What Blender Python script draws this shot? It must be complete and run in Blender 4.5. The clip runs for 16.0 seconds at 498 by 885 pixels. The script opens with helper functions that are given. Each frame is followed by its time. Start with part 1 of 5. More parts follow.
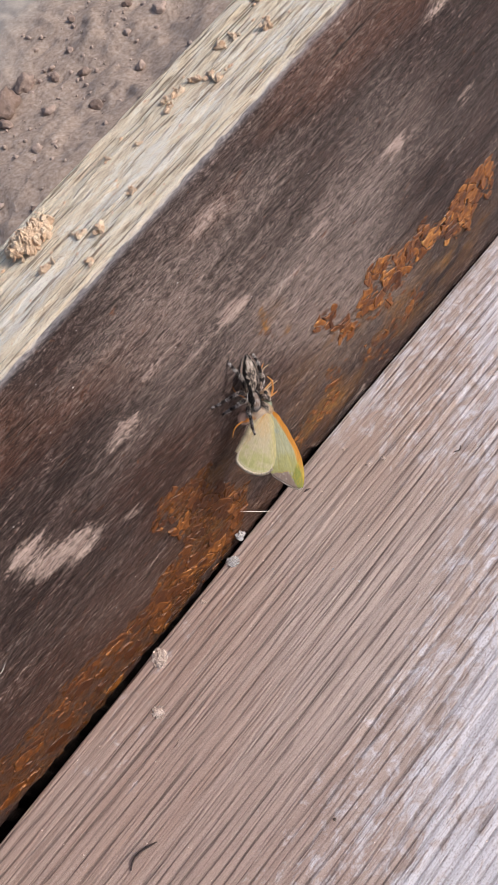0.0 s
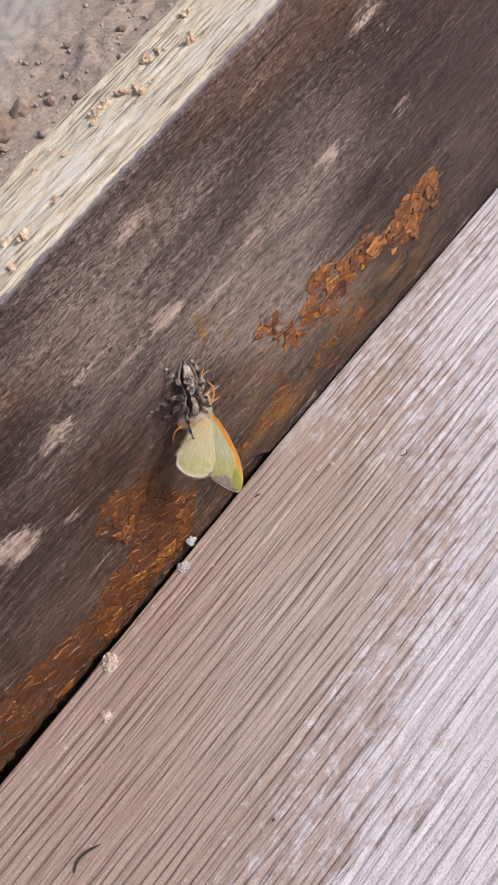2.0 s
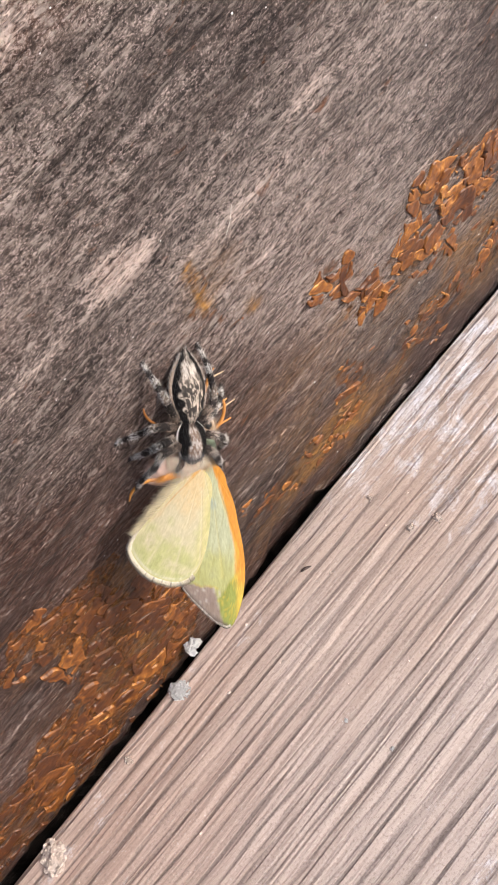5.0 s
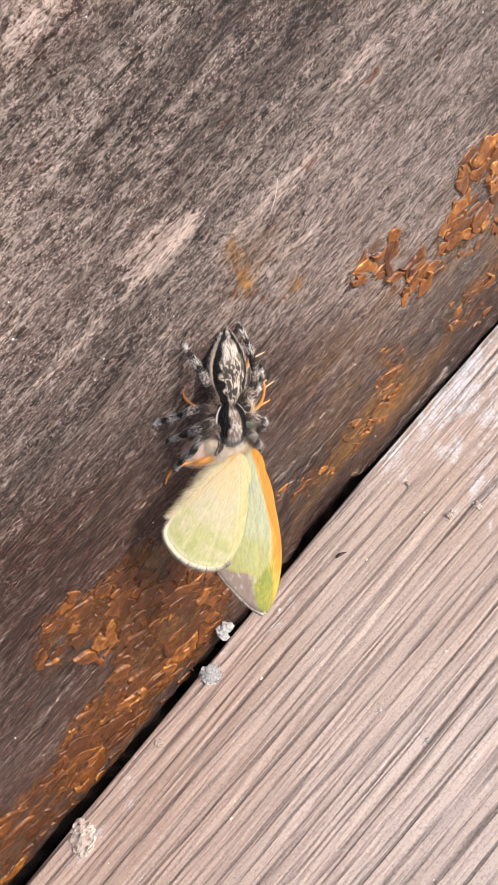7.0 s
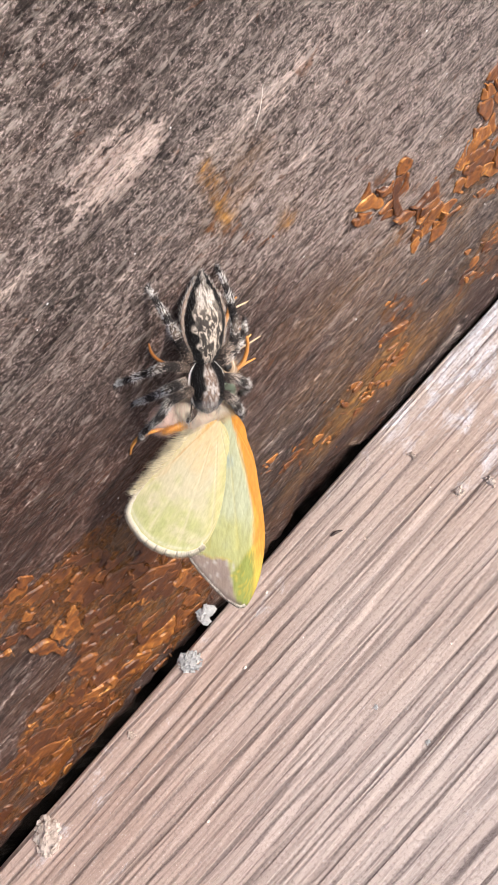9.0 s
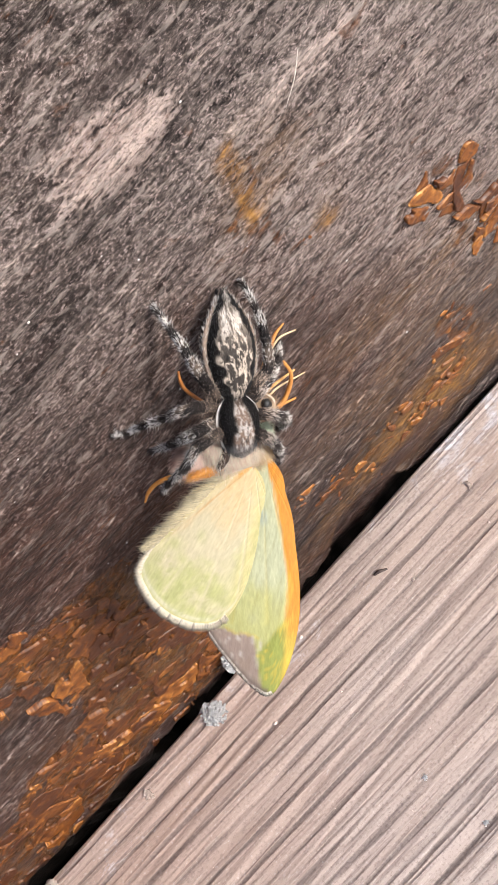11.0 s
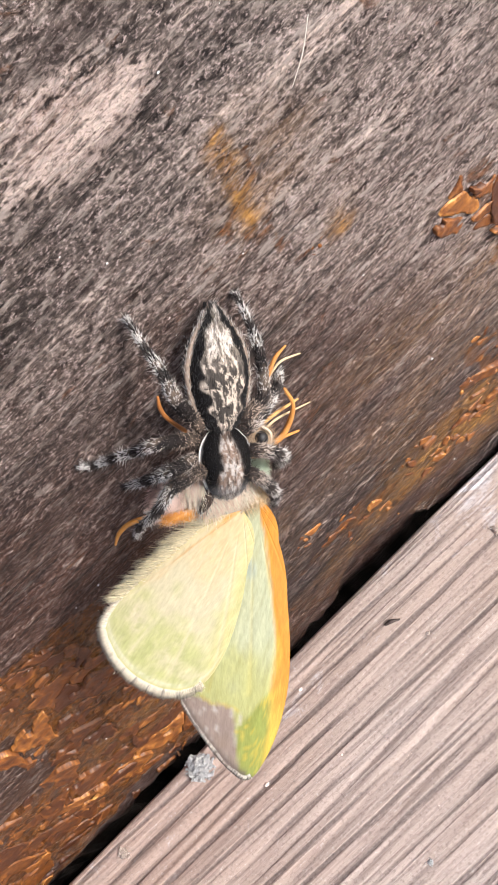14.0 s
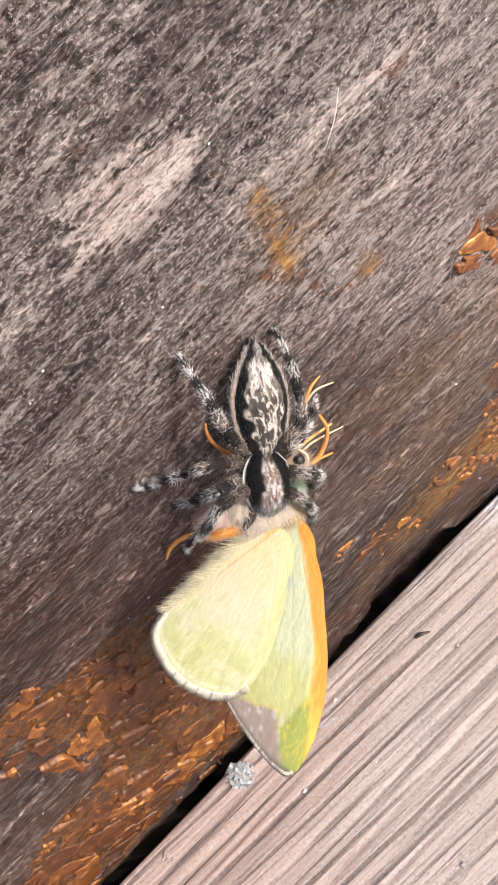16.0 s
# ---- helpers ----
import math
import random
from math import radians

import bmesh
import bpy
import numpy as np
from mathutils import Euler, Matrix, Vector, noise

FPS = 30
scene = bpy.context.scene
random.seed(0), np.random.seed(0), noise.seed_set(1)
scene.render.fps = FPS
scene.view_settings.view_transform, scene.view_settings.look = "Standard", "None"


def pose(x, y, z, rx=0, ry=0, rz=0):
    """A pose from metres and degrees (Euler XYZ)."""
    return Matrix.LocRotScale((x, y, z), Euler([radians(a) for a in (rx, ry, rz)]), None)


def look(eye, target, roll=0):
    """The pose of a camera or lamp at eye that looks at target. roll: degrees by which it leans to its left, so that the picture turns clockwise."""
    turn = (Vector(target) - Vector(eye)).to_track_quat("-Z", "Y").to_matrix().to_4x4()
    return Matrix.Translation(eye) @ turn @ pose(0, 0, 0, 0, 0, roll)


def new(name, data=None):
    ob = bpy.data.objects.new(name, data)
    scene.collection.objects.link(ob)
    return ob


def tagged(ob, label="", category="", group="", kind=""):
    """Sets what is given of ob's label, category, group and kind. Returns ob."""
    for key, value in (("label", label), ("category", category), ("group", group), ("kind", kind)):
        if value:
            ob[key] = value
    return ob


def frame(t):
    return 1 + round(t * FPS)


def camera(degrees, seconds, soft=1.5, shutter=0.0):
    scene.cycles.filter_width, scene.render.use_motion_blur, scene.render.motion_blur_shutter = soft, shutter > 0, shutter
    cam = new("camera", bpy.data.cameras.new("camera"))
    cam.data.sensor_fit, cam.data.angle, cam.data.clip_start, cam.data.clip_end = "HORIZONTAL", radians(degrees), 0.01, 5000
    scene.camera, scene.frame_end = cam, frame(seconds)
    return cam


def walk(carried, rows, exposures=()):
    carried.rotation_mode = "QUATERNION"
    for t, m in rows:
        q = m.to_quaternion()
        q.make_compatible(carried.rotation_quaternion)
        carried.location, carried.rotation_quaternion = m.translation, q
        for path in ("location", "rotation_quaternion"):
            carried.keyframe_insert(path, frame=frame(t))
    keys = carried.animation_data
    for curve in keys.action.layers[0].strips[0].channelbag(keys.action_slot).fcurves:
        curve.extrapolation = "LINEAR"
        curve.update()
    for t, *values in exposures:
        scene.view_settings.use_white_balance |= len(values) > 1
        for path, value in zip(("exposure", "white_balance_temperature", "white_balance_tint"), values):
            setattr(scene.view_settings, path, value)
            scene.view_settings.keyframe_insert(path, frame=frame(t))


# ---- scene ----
import collections

cam = camera(34.5, 16.0, soft=1.0)
PATH = [
    (0, -0.04251, -0.09166, 0.17006, 30.07, 16.69, -47.65),
    (0.5, -0.04356, -0.09119, 0.16759, 30.74, 17.12, -47.42),
    (1, -0.04138, -0.09992, 0.17717, 31.28, 17.54, -47.28),
    (1.5, -0.03443, -0.10396, 0.17090, 31.57, 17.63, -47.40),
    (2, -0.03623, -0.10477, 0.16655, 31.45, 17.51, -47.71),
    (2.5, -0.03198, -0.10255, 0.15609, 30.55, 16.73, -48.57),
    (3, -0.03489, -0.07923, 0.15464, 30.00, 16.50, -48.89),
    (3.2, -0.02932, -0.07292, 0.14233, 29.25, 16.05, -49.03),
    (5.3, -0.00735, -0.05039, 0.10724, 25.93, 19.72, -46.11),
    (5.5, -0.00780, -0.05045, 0.10739, 26.08, 19.89, -45.97),
    (6, -0.00795, -0.05083, 0.10730, 26.04, 20.20, -45.48),
    (6.5, -0.00827, -0.05025, 0.10723, 25.82, 20.42, -45.15),
    (7, -0.00796, -0.04837, 0.10616, 25.23, 20.49, -44.69),
    (7.5, -0.00675, -0.04458, 0.09929, 24.34, 20.28, -44.29),
    (8, -0.00656, -0.04212, 0.09539, 23.58, 20.23, -43.97),
    (8.5, -0.00601, -0.04223, 0.09573, 23.09, 20.25, -43.79),
    (9, -0.00532, -0.04328, 0.09541, 22.77, 20.39, -43.72),
    (9.2, -0.00550, -0.04269, 0.09620, 22.75, 20.57, -43.64),
    (11.3, -0.00035, -0.03548, 0.08452, 23.44, 22.87, -41.66),
    (11.5, 0.00059, -0.03526, 0.08352, 23.71, 22.81, -41.32),
    (12, 0.00039, -0.03595, 0.08143, 24.31, 22.72, -40.26),
    (12.5, -0.00190, -0.03152, 0.07525, 24.33, 22.44, -39.55),
    (13, -0.00087, -0.03135, 0.07512, 24.65, 22.59, -39.01),
    (13.5, 0.00041, -0.03135, 0.07700, 24.94, 23.03, -38.66),
    (14, 0.00082, -0.03210, 0.07920, 25.35, 23.49, -38.43),
    (14.5, 0.00096, -0.03314, 0.08053, 25.83, 23.78, -38.32),
    (15, 0.00076, -0.03327, 0.08084, 26.31, 24.04, -38.23),
    (15.5, 0.00063, -0.03424, 0.08243, 26.70, 24.47, -38.19),
    (16, 0.00037, -0.03432, 0.08350, 27.05, 25.50, -38.07),
]
# the clip's camera brightens as it comes close
EXPOSURES = [(0.0, 0.09, 6350, 15), (1.5, 0.14, 6350, 15), (2.5, 0.20, 6300, 15), (3.0, 0.10, 6300, 15), (5.3, 0.70, 6300, 10), (9.0, 0.80, 6200, 10), (11.5, 0.68, 6100, 9), (12.5, 0.64, 6100, 9), (13.5, 0.76, 6050, 9), (16.0, 0.90, 6050, 9)]
walk(cam, [(t, pose(x, y, z, rx, ry, rz)) for t, x, y, z, rx, ry, rz in PATH], EXPOSURES)

# ---- light: bright veiled sky with a soft sun ----
SUN_TO = Vector((0.55, -0.62, 0.56)).normalized()
world = bpy.data.worlds.new("sky")
scene.world = world
world.use_nodes = True
sky = world.node_tree.nodes.new("ShaderNodeTexSky")
sky.sky_type = "NISHITA"
sky.sun_disc = False
sky.sun_elevation = math.asin(SUN_TO.z)
sky.sun_rotation = math.atan2(SUN_TO.x, SUN_TO.y)
sky.dust_density = 4.0
world.node_tree.links.new(sky.outputs[0], world.node_tree.nodes["Background"].inputs[0])
world.node_tree.nodes["Background"].inputs[1].default_value = 0.115
sun = new("sun", bpy.data.lights.new("sun", "SUN"))
sun.data.energy, sun.data.angle, sun.data.color = 2.6, radians(11), (1.0, 0.96, 0.91)
sun.matrix_world = look(SUN_TO * 3, (0, 0, 0))

MM = 0.001
CM = 0.01


# ---- tools ----
def value_noise(x, y, seed=0):
    """Smooth random field over two arrays, one cell a unit, from -1 to 1."""
    xi, yi = np.floor(x).astype(np.int64), np.floor(y).astype(np.int64)
    fx, fy = x - xi, y - yi
    fx, fy = fx * fx * (3 - 2 * fx), fy * fy * (3 - 2 * fy)

    def h(a, b):
        n = (a * 374761393 + b * 668265263 + seed * 974634777) & 0x7FFFFFFF
        n = ((n ^ (n >> 13)) * 1274126177) & 0x7FFFFFFF
        return ((n ^ (n >> 16)) & 0xFFFF) / 32767.5 - 1.0
    a, b = h(xi, yi) * (1 - fx) + h(xi + 1, yi) * fx, h(xi, yi + 1) * (1 - fx) + h(xi + 1, yi + 1) * fx
    return a * (1 - fy) + b * fy


def fractal(x, y, seed=0, octaves=4):
    out, amp = 0, 1.0
    for i in range(octaves):
        out = out + amp * value_noise(x * 2 ** i, y * 2 ** i, seed + i)
        amp *= 0.5
    return out


def smooth(a, b, x):
    k = np.clip((x - a) / (b - a), 0, 1)
    return k * k * (3 - 2 * k)


def mesh_of(name, verts, faces, smoothed=True, **fields):
    """A mesh from places and faces; fields are per-vertex floats or colours."""
    me = bpy.data.meshes.new(name)
    me.from_pydata([tuple(v) for v in verts], [], [tuple(f) for f in faces])
    me.polygons.foreach_set("use_smooth", [smoothed] * len(me.polygons))
    for key, values in fields.items():
        values = np.asarray(values, dtype=np.float32)
        if values.ndim == 1:
            me.attributes.new(key, "FLOAT", "POINT").data.foreach_set("value", values)
        else:
            if values.shape[1] == 3:
                values = np.hstack([values, np.ones((len(values), 1), np.float32)])
            me.attributes.new(key, "FLOAT_COLOR", "POINT").data.foreach_set("color", values.ravel())
    me.update()
    return me


def part(name, me, material, parent=None, label="", kind=""):
    """One mesh object, under a thing or a part."""
    ob = new(name, me)
    if isinstance(material, (list, tuple)):
        for m in material:
            if len(me.materials) < len(material):
                me.materials.append(m)
    elif not me.materials:
        me.materials.append(material)
    if parent:
        ob.parent = parent
    return tagged(ob, label, kind=kind)


def thing(name, place, label, category, group=""):
    ob = new(name)
    ob.empty_display_size = 0.005
    ob.matrix_world = place
    return tagged(ob, label, category, group)


def grid_faces(rows, cols):
    i = np.arange(rows - 1)[:, None] * cols + np.arange(cols - 1)[None, :]
    return np.stack([i, i + 1, i + cols + 1, i + cols], -1).reshape(-1, 4).tolist()


def tube(points, radii, sides=8, steps=6):
    """A round tapered limb through a few points, as places, faces and the run along it."""
    p, r = np.array(points, float), np.array(radii, float)
    n = len(p)
    q = np.linspace(0, n - 1, (n - 1) * steps + 1)
    i = np.clip(q.astype(int), 0, n - 2)
    t = (q - i)[:, None]
    pad = np.vstack([2 * p[0] - p[1], p, 2 * p[-1] - p[-2]])
    a, b, c, d = pad[i], pad[i + 1], pad[i + 2], pad[i + 3]
    path = 0.5 * (2 * b + (c - a) * t + (2 * a - 5 * b + 4 * c - d) * t ** 2 + (3 * b - a - 3 * c + d) * t ** 3)
    rad = np.interp(q, np.arange(n), r)
    tan = np.gradient(path, axis=0)
    tan /= np.linalg.norm(tan, axis=1)[:, None]
    ref = np.array([0.31, 0.17, 0.93])
    side = np.cross(tan, ref)
    side /= np.linalg.norm(side, axis=1)[:, None]
    up = np.cross(side, tan)
    ang = np.linspace(0, 2 * math.pi, sides, endpoint=False)
    verts = (path[:, None] + rad[:, None, None] * (np.cos(ang)[None, :, None] * side[:, None] + np.sin(ang)[None, :, None] * up[:, None])).reshape(-1, 3)
    faces = []
    for k in range(len(path) - 1):
        for s in range(sides):
            faces.append((k * sides + s, k * sides + (s + 1) % sides, (k + 1) * sides + (s + 1) % sides, (k + 1) * sides + s))
    faces.append(tuple(range(sides))[::-1])
    faces.append(tuple((len(path) - 1) * sides + s for s in range(sides)))
    return verts, faces, np.repeat(q / (n - 1), sides), path, tan, side, up, rad


def hair_mesh(name, roots, ways, lengths, width, colours, droop=0.0, down=(0, 0, -1)):
    """Many fine tapered hairs, each a bent three-sided blade."""
    roots, ways = np.asarray(roots, float), np.asarray(ways, float)
    ways = ways / np.linalg.norm(ways, axis=1)[:, None]
    lengths = np.broadcast_to(np.asarray(lengths, float), (len(roots),))[:, None]
    side = np.cross(ways, np.array([0.37, 0.61, 0.7]))
    side /= np.linalg.norm(side, axis=1)[:, None]
    other = np.cross(ways, side)
    w = np.broadcast_to(np.asarray(width, float), (len(roots),))[:, None]
    mid = roots + ways * lengths * 0.55 + np.array(down) * lengths * droop * 0.3
    tip = roots + ways * lengths * 0.95 + np.array(down) * lengths * droop
    v, k = [], len(roots)
    for base, s in ((roots, 1.0), (mid, 0.75)):
        for a in (0.0, 2.094, 4.189):
            v.append(base + w * s * (math.cos(a) * side + math.sin(a) * other))
    v.append(tip)
    verts = np.stack(v, 1).reshape(-1, 3)
    f = []
    for i in range(k):
        o = 7 * i
        for a in range(3):
            b = (a + 1) % 3
            f.append((o + a, o + b, o + 3 + b, o + 3 + a))
            f.append((o + 3 + a, o + 3 + b, o + 6))
    return mesh_of(name, verts, f, tint=np.repeat(np.asarray(colours, float), 7, axis=0))


# ---- materials ----
def material(name):
    m = bpy.data.materials.new(name)
    m.use_nodes = True
    nt = m.node_tree
    nt.nodes.clear()
    out = nt.nodes.new("ShaderNodeOutputMaterial")
    bsdf = nt.nodes.new("ShaderNodeBsdfPrincipled")
    nt.links.new(bsdf.outputs[0], out.inputs[0])
    return m, nt, bsdf, out


def put(nt, socket, value):
    if isinstance(value, bpy.types.NodeSocket):
        nt.links.new(value, socket)
    elif isinstance(value, tuple) and len(value) == 3 and len(socket.default_value) == 4:
        socket.default_value = (*value, 1)
    else:
        socket.default_value = value


def n_coord(nt, scale=(1, 1, 1), turn=(0, 0, 0)):
    tc = nt.nodes.new("ShaderNodeTexCoord")
    mp = nt.nodes.new("ShaderNodeMapping")
    mp.inputs["Scale"].default_value = scale
    mp.inputs["Rotation"].default_value = turn
    nt.links.new(tc.outputs["Object"], mp.inputs[0])
    return mp.outputs[0]


def n_noise(nt, vector, scale, detail=4, rough=0.55, warp=0.0, kind="FBM"):
    n = nt.nodes.new("ShaderNodeTexNoise")
    n.noise_type = kind
    put(nt, n.inputs["Vector"], vector)
    n.inputs["Scale"].default_value, n.inputs["Detail"].default_value = scale, detail
    n.inputs["Roughness"].default_value, n.inputs["Distortion"].default_value = rough, warp
    return n.outputs[0]


def n_ramp(nt, value, *stops):
    r = nt.nodes.new("ShaderNodeValToRGB")
    put(nt, r.inputs[0], value)
    e = r.color_ramp.elements
    while len(e) < len(stops):
        e.new(0.5)
    for el, (pos, col) in zip(e, stops):
        el.position = pos
        el.color = (*col, 1) if isinstance(col, tuple) else (col, col, col, 1)
    return r.outputs[0]


def n_mix(nt, fac, a, b, mode="MIX"):
    m = nt.nodes.new("ShaderNodeMix")
    m.data_type, m.blend_type = "RGBA", mode
    put(nt, m.inputs[0], fac)
    put(nt, m.inputs[6], a)
    put(nt, m.inputs[7], b)
    return m.outputs[2]


def n_math(nt, op, a, b=0.0, clamp=False):
    m = nt.nodes.new("ShaderNodeMath")
    m.operation, m.use_clamp = op, clamp
    put(nt, m.inputs[0], a)
    put(nt, m.inputs[1], b)
    return m.outputs[0]


def n_attr(nt, name, colour=False):
    a = nt.nodes.new("ShaderNodeAttribute")
    a.attribute_name = name
    return a.outputs["Color" if colour else "Fac"]


def n_bump(nt, bsdf, height, strength, distance):
    b = nt.nodes.new("ShaderNodeBump")
    b.inputs["Strength"].default_value, b.inputs["Distance"].default_value = strength, distance
    put(nt, b.inputs["Height"], height)
    nt.links.new(b.outputs[0], bsdf.inputs["Normal"])


def board_wood():
    """Dark stain over most of the board, bare weathered wood where it has worn off."""
    m, nt, b, _ = material("stained_and_weathered_wood")
    grain = n_noise(nt, n_coord(nt, (60, 620, 620)), 1.0, 6, 0.62, 0.45)
    # pale wear, together with sheen painted into the colour
    worn_and_sheen = n_attr(nt, "weather_sheen")
    line = n_noise(nt, n_coord(nt, (85, 1100, 1100)), 1.0, 4, 0.6, 0.6)
    fibre = n_noise(nt, n_coord(nt, (1100, 2600, 2600)), 1.0, 5, 0.72, 0.6)
    grit = n_noise(nt, n_coord(nt, (3900, 6000, 6000)), 1.0, 4, 0.7)
    blotch = n_noise(nt, n_coord(nt, (45, 90, 90)), 1.0, 5, 0.65, 0.6)
    mottle = n_math(nt, "ADD", n_math(nt, "MULTIPLY", grain, 0.42), n_math(nt, "MULTIPLY", fibre, 0.58))
    col = n_ramp(nt, mottle, (0.36, (0.006, 0.0036, 0.003)), (0.46, (0.018, 0.0098, 0.0083)), (0.56, (0.041, 0.0235, 0.0205)), (0.68, (0.115, 0.078, 0.070)))
    col = n_mix(nt, n_ramp(nt, blotch, (0.46, 0.0), (0.66, 0.65)), col, (0.052, 0.024, 0.019))
    col = n_mix(nt, n_math(nt, "MULTIPLY", n_attr(nt, "red"), n_ramp(nt, mottle, (0.35, 0.2), (0.65, 0.9)), True), col, (0.15, 0.055, 0.026))
    col = n_mix(nt, n_math(nt, "MULTIPLY", worn_and_sheen, n_ramp(nt, n_math(nt, "ADD", n_math(nt, "MULTIPLY", grain, 0.25), n_math(nt, "MULTIPLY", fibre, 0.75)), (0.40, 0.0), (0.66, 1.0)), True), col, (0.41, 0.338, 0.295))
    edge = n_math(nt, "ADD", n_attr(nt, "pale"), n_math(nt, "MULTIPLY", n_math(nt, "SUBTRACT", n_math(nt, "ADD", n_math(nt, "MULTIPLY", fibre, 1.2), n_math(nt, "MULTIPLY", grain, 0.8)), 1.0), 1.5))
    col = n_mix(nt, n_ramp(nt, edge, (0.20, 0.0), (0.52, 0.97)), col, n_ramp(nt, mottle, (0.38, (0.26, 0.175, 0.145)), (0.50, (0.54, 0.42, 0.365)), (0.64, (0.74, 0.60, 0.52))))
    col = n_mix(nt, n_ramp(nt, grit, (0.36, 0.7), (0.49, 0.0)), col, (0.016, 0.010, 0.009))
    col = n_mix(nt, n_math(nt, "MULTIPLY", n_ramp(nt, grit, (0.53, 0.0), (0.66, 1.0)), n_math(nt, "ADD", n_math(nt, "MULTIPLY", worn_and_sheen, 1.1), 0.34), True), col, (0.50, 0.395, 0.365))
    col = n_mix(nt, n_ramp(nt, line, (0.30, 0.75), (0.40, 0.0)), col, (0.010, 0.007, 0.006))
    sliver = n_noise(nt, n_coord(nt, (600, 2300, 2300)), 1.0, 3, 0.6, 0.3)
    col = n_mix(nt, n_ramp(nt, sliver, (0.35, 0.66), (0.47, 0.0)), col, (0.011, 0.0075, 0.007))
    col = n_mix(nt, n_math(nt, "MULTIPLY", n_ramp(nt, sliver, (0.55, 0.0), (0.68, 1.0)), n_math(nt, "ADD", n_math(nt, "MULTIPLY", worn_and_sheen, 0.9), 0.30), True), col, (0.36, 0.30, 0.265))
    band = n_noise(nt, n_coord(nt, (26, 230, 230)), 1.0, 4, 0.6, 0.4)
    col = n_mix(nt, n_ramp(nt, band, (0.36, 0.42), (0.48, 0.0)), col, (0.014, 0.009, 0.008))
    # old varnish: a crumbled ochre and orange film
    film = n_noise(nt, n_coord(nt, (330, 700, 700), (0, 0.35, 0)), 1.0, 6, 0.68, 0.8)
    crust = n_noise(nt, n_coord(nt, (620, 1000, 1000), (0, 0.6, 0)), 1.0, 5, 0.66, 1.0)
    stain = n_math(nt, "ADD", n_attr(nt, "stain"), n_math(nt, "MULTIPLY", n_math(nt, "SUBTRACT", film, 0.5), 2.0))
    ridge = n_noise(nt, n_coord(nt, (300, 520, 520), (0, 0.5, 0)), 1.0, 3, 0.5, 0.7, "RIDGED_MULTIFRACTAL")
    ridge = n_ramp(nt, n_math(nt, "MULTIPLY", ridge, 0.5), (0.35, 0.0), (0.85, 1.0))
    amount = n_ramp(nt, stain, (0.24, 0.0), (0.40, 0.65), (0.68, 0.98))
    varnish = n_ramp(nt, n_math(nt, "ADD", n_math(nt, "MULTIPLY", crust, 0.75), n_math(nt, "MULTIPLY", fibre, 0.25)), (0.34, (0.016, 0.008, 0.005)), (0.43, (0.090, 0.034, 0.010)), (0.53, (0.21, 0.075, 0.016)), (0.64, (0.28, 0.105, 0.022)), (0.74, (0.46, 0.23, 0.07)))
    varnish = n_mix(nt, n_ramp(nt, film, (0.52, 0.0), (0.68, 0.45)), varnish, (0.20, 0.060, 0.012))
    varnish = n_mix(nt, n_ramp(nt, ridge, (0.72, 0.0), (1.0, 0.85)), varnish, (0.55, 0.26, 0.06))
    varnish = n_mix(nt, n_ramp(nt, grit, (0.36, 0.7), (0.50, 0.0)), varnish, (0.025, 0.013, 0.008))
    col = n_mix(nt, amount, col, varnish)
    amber = n_math(nt, "MULTIPLY", n_attr(nt, "amber"), n_ramp(nt, n_math(nt, "ADD", n_math(nt, "MULTIPLY", film, 0.6), n_math(nt, "MULTIPLY", fibre, 0.4)), (0.38, 0.15), (0.55, 1.0)), True)
    col = n_mix(nt, amber, col, n_ramp(nt, n_math(nt, "ADD", n_math(nt, "MULTIPLY", ridge, 0.4), n_math(nt, "MULTIPLY", fibre, 0.6)), (0.22, (0.09, 0.041, 0.014)), (0.33, (0.34, 0.165, 0.042)), (0.5, (0.64, 0.36, 0.10))))
    # the gap's shade put into the colour: near-black, and without gloss
    col = n_mix(nt, n_math(nt, "MULTIPLY", n_attr(nt, "gap_shade"), 0.95), col, (0.006, 0.005, 0.005))
    # bare wood of the top edge
    fleck = n_noise(nt, n_coord(nt, (230, 1000, 1000)), 1.0, 6, 0.7, 0.5)
    pale = n_ramp(nt, fleck, (0.30, (0.40, 0.30, 0.20)), (0.42, (0.80, 0.67, 0.48)), (0.52, (0.93, 0.82, 0.62)), (0.66, (0.97, 0.91, 0.76)))
    dirt = n_noise(nt, n_coord(nt, (70, 150, 150)), 1.0, 5, 0.65, 0.6)
    pale = n_mix(nt, n_ramp(nt, dirt, (0.56, 0.0), (0.70, 0.5)), pale, n_ramp(nt, grit, (0.3, (0.45, 0.32, 0.21)), (0.7, (0.74, 0.59, 0.42))))
    lime = n_noise(nt, n_coord(nt, (170, 620, 620)), 1.0, 6, 0.72, 0.6)
    wash = n_math(nt, "ADD", lime, n_math(nt, "MULTIPLY", n_attr(nt, "lime"), 0.16))
    pale = n_mix(nt, n_ramp(nt, n_math(nt, "ADD", wash, n_math(nt, "MULTIPLY", n_math(nt, "SUBTRACT", grit, 0.5), 0.6)), (0.63, 0.0), (0.67, 0.95)), pale, (0.97, 0.92, 0.80))
    pale = n_mix(nt, n_ramp(nt, grit, (0.34, 0.7), (0.48, 0.0)), pale, (0.20, 0.14, 0.10))
    groove = n_noise(nt, n_coord(nt, (55, 1500, 1500)), 1.0, 3, 0.6, 0.4)
    pale = n_mix(nt, n_ramp(nt, groove, (0.36, 0.85), (0.45, 0.0)), pale, (0.20, 0.145, 0.095))
    bare = n_ramp(nt, n_math(nt, "ADD", n_attr(nt, "bare"), n_math(nt, "MULTIPLY", n_math(nt, "SUBTRACT", fibre, 0.5), 0.6)), (0.35, 0.0), (0.65, 1.0))
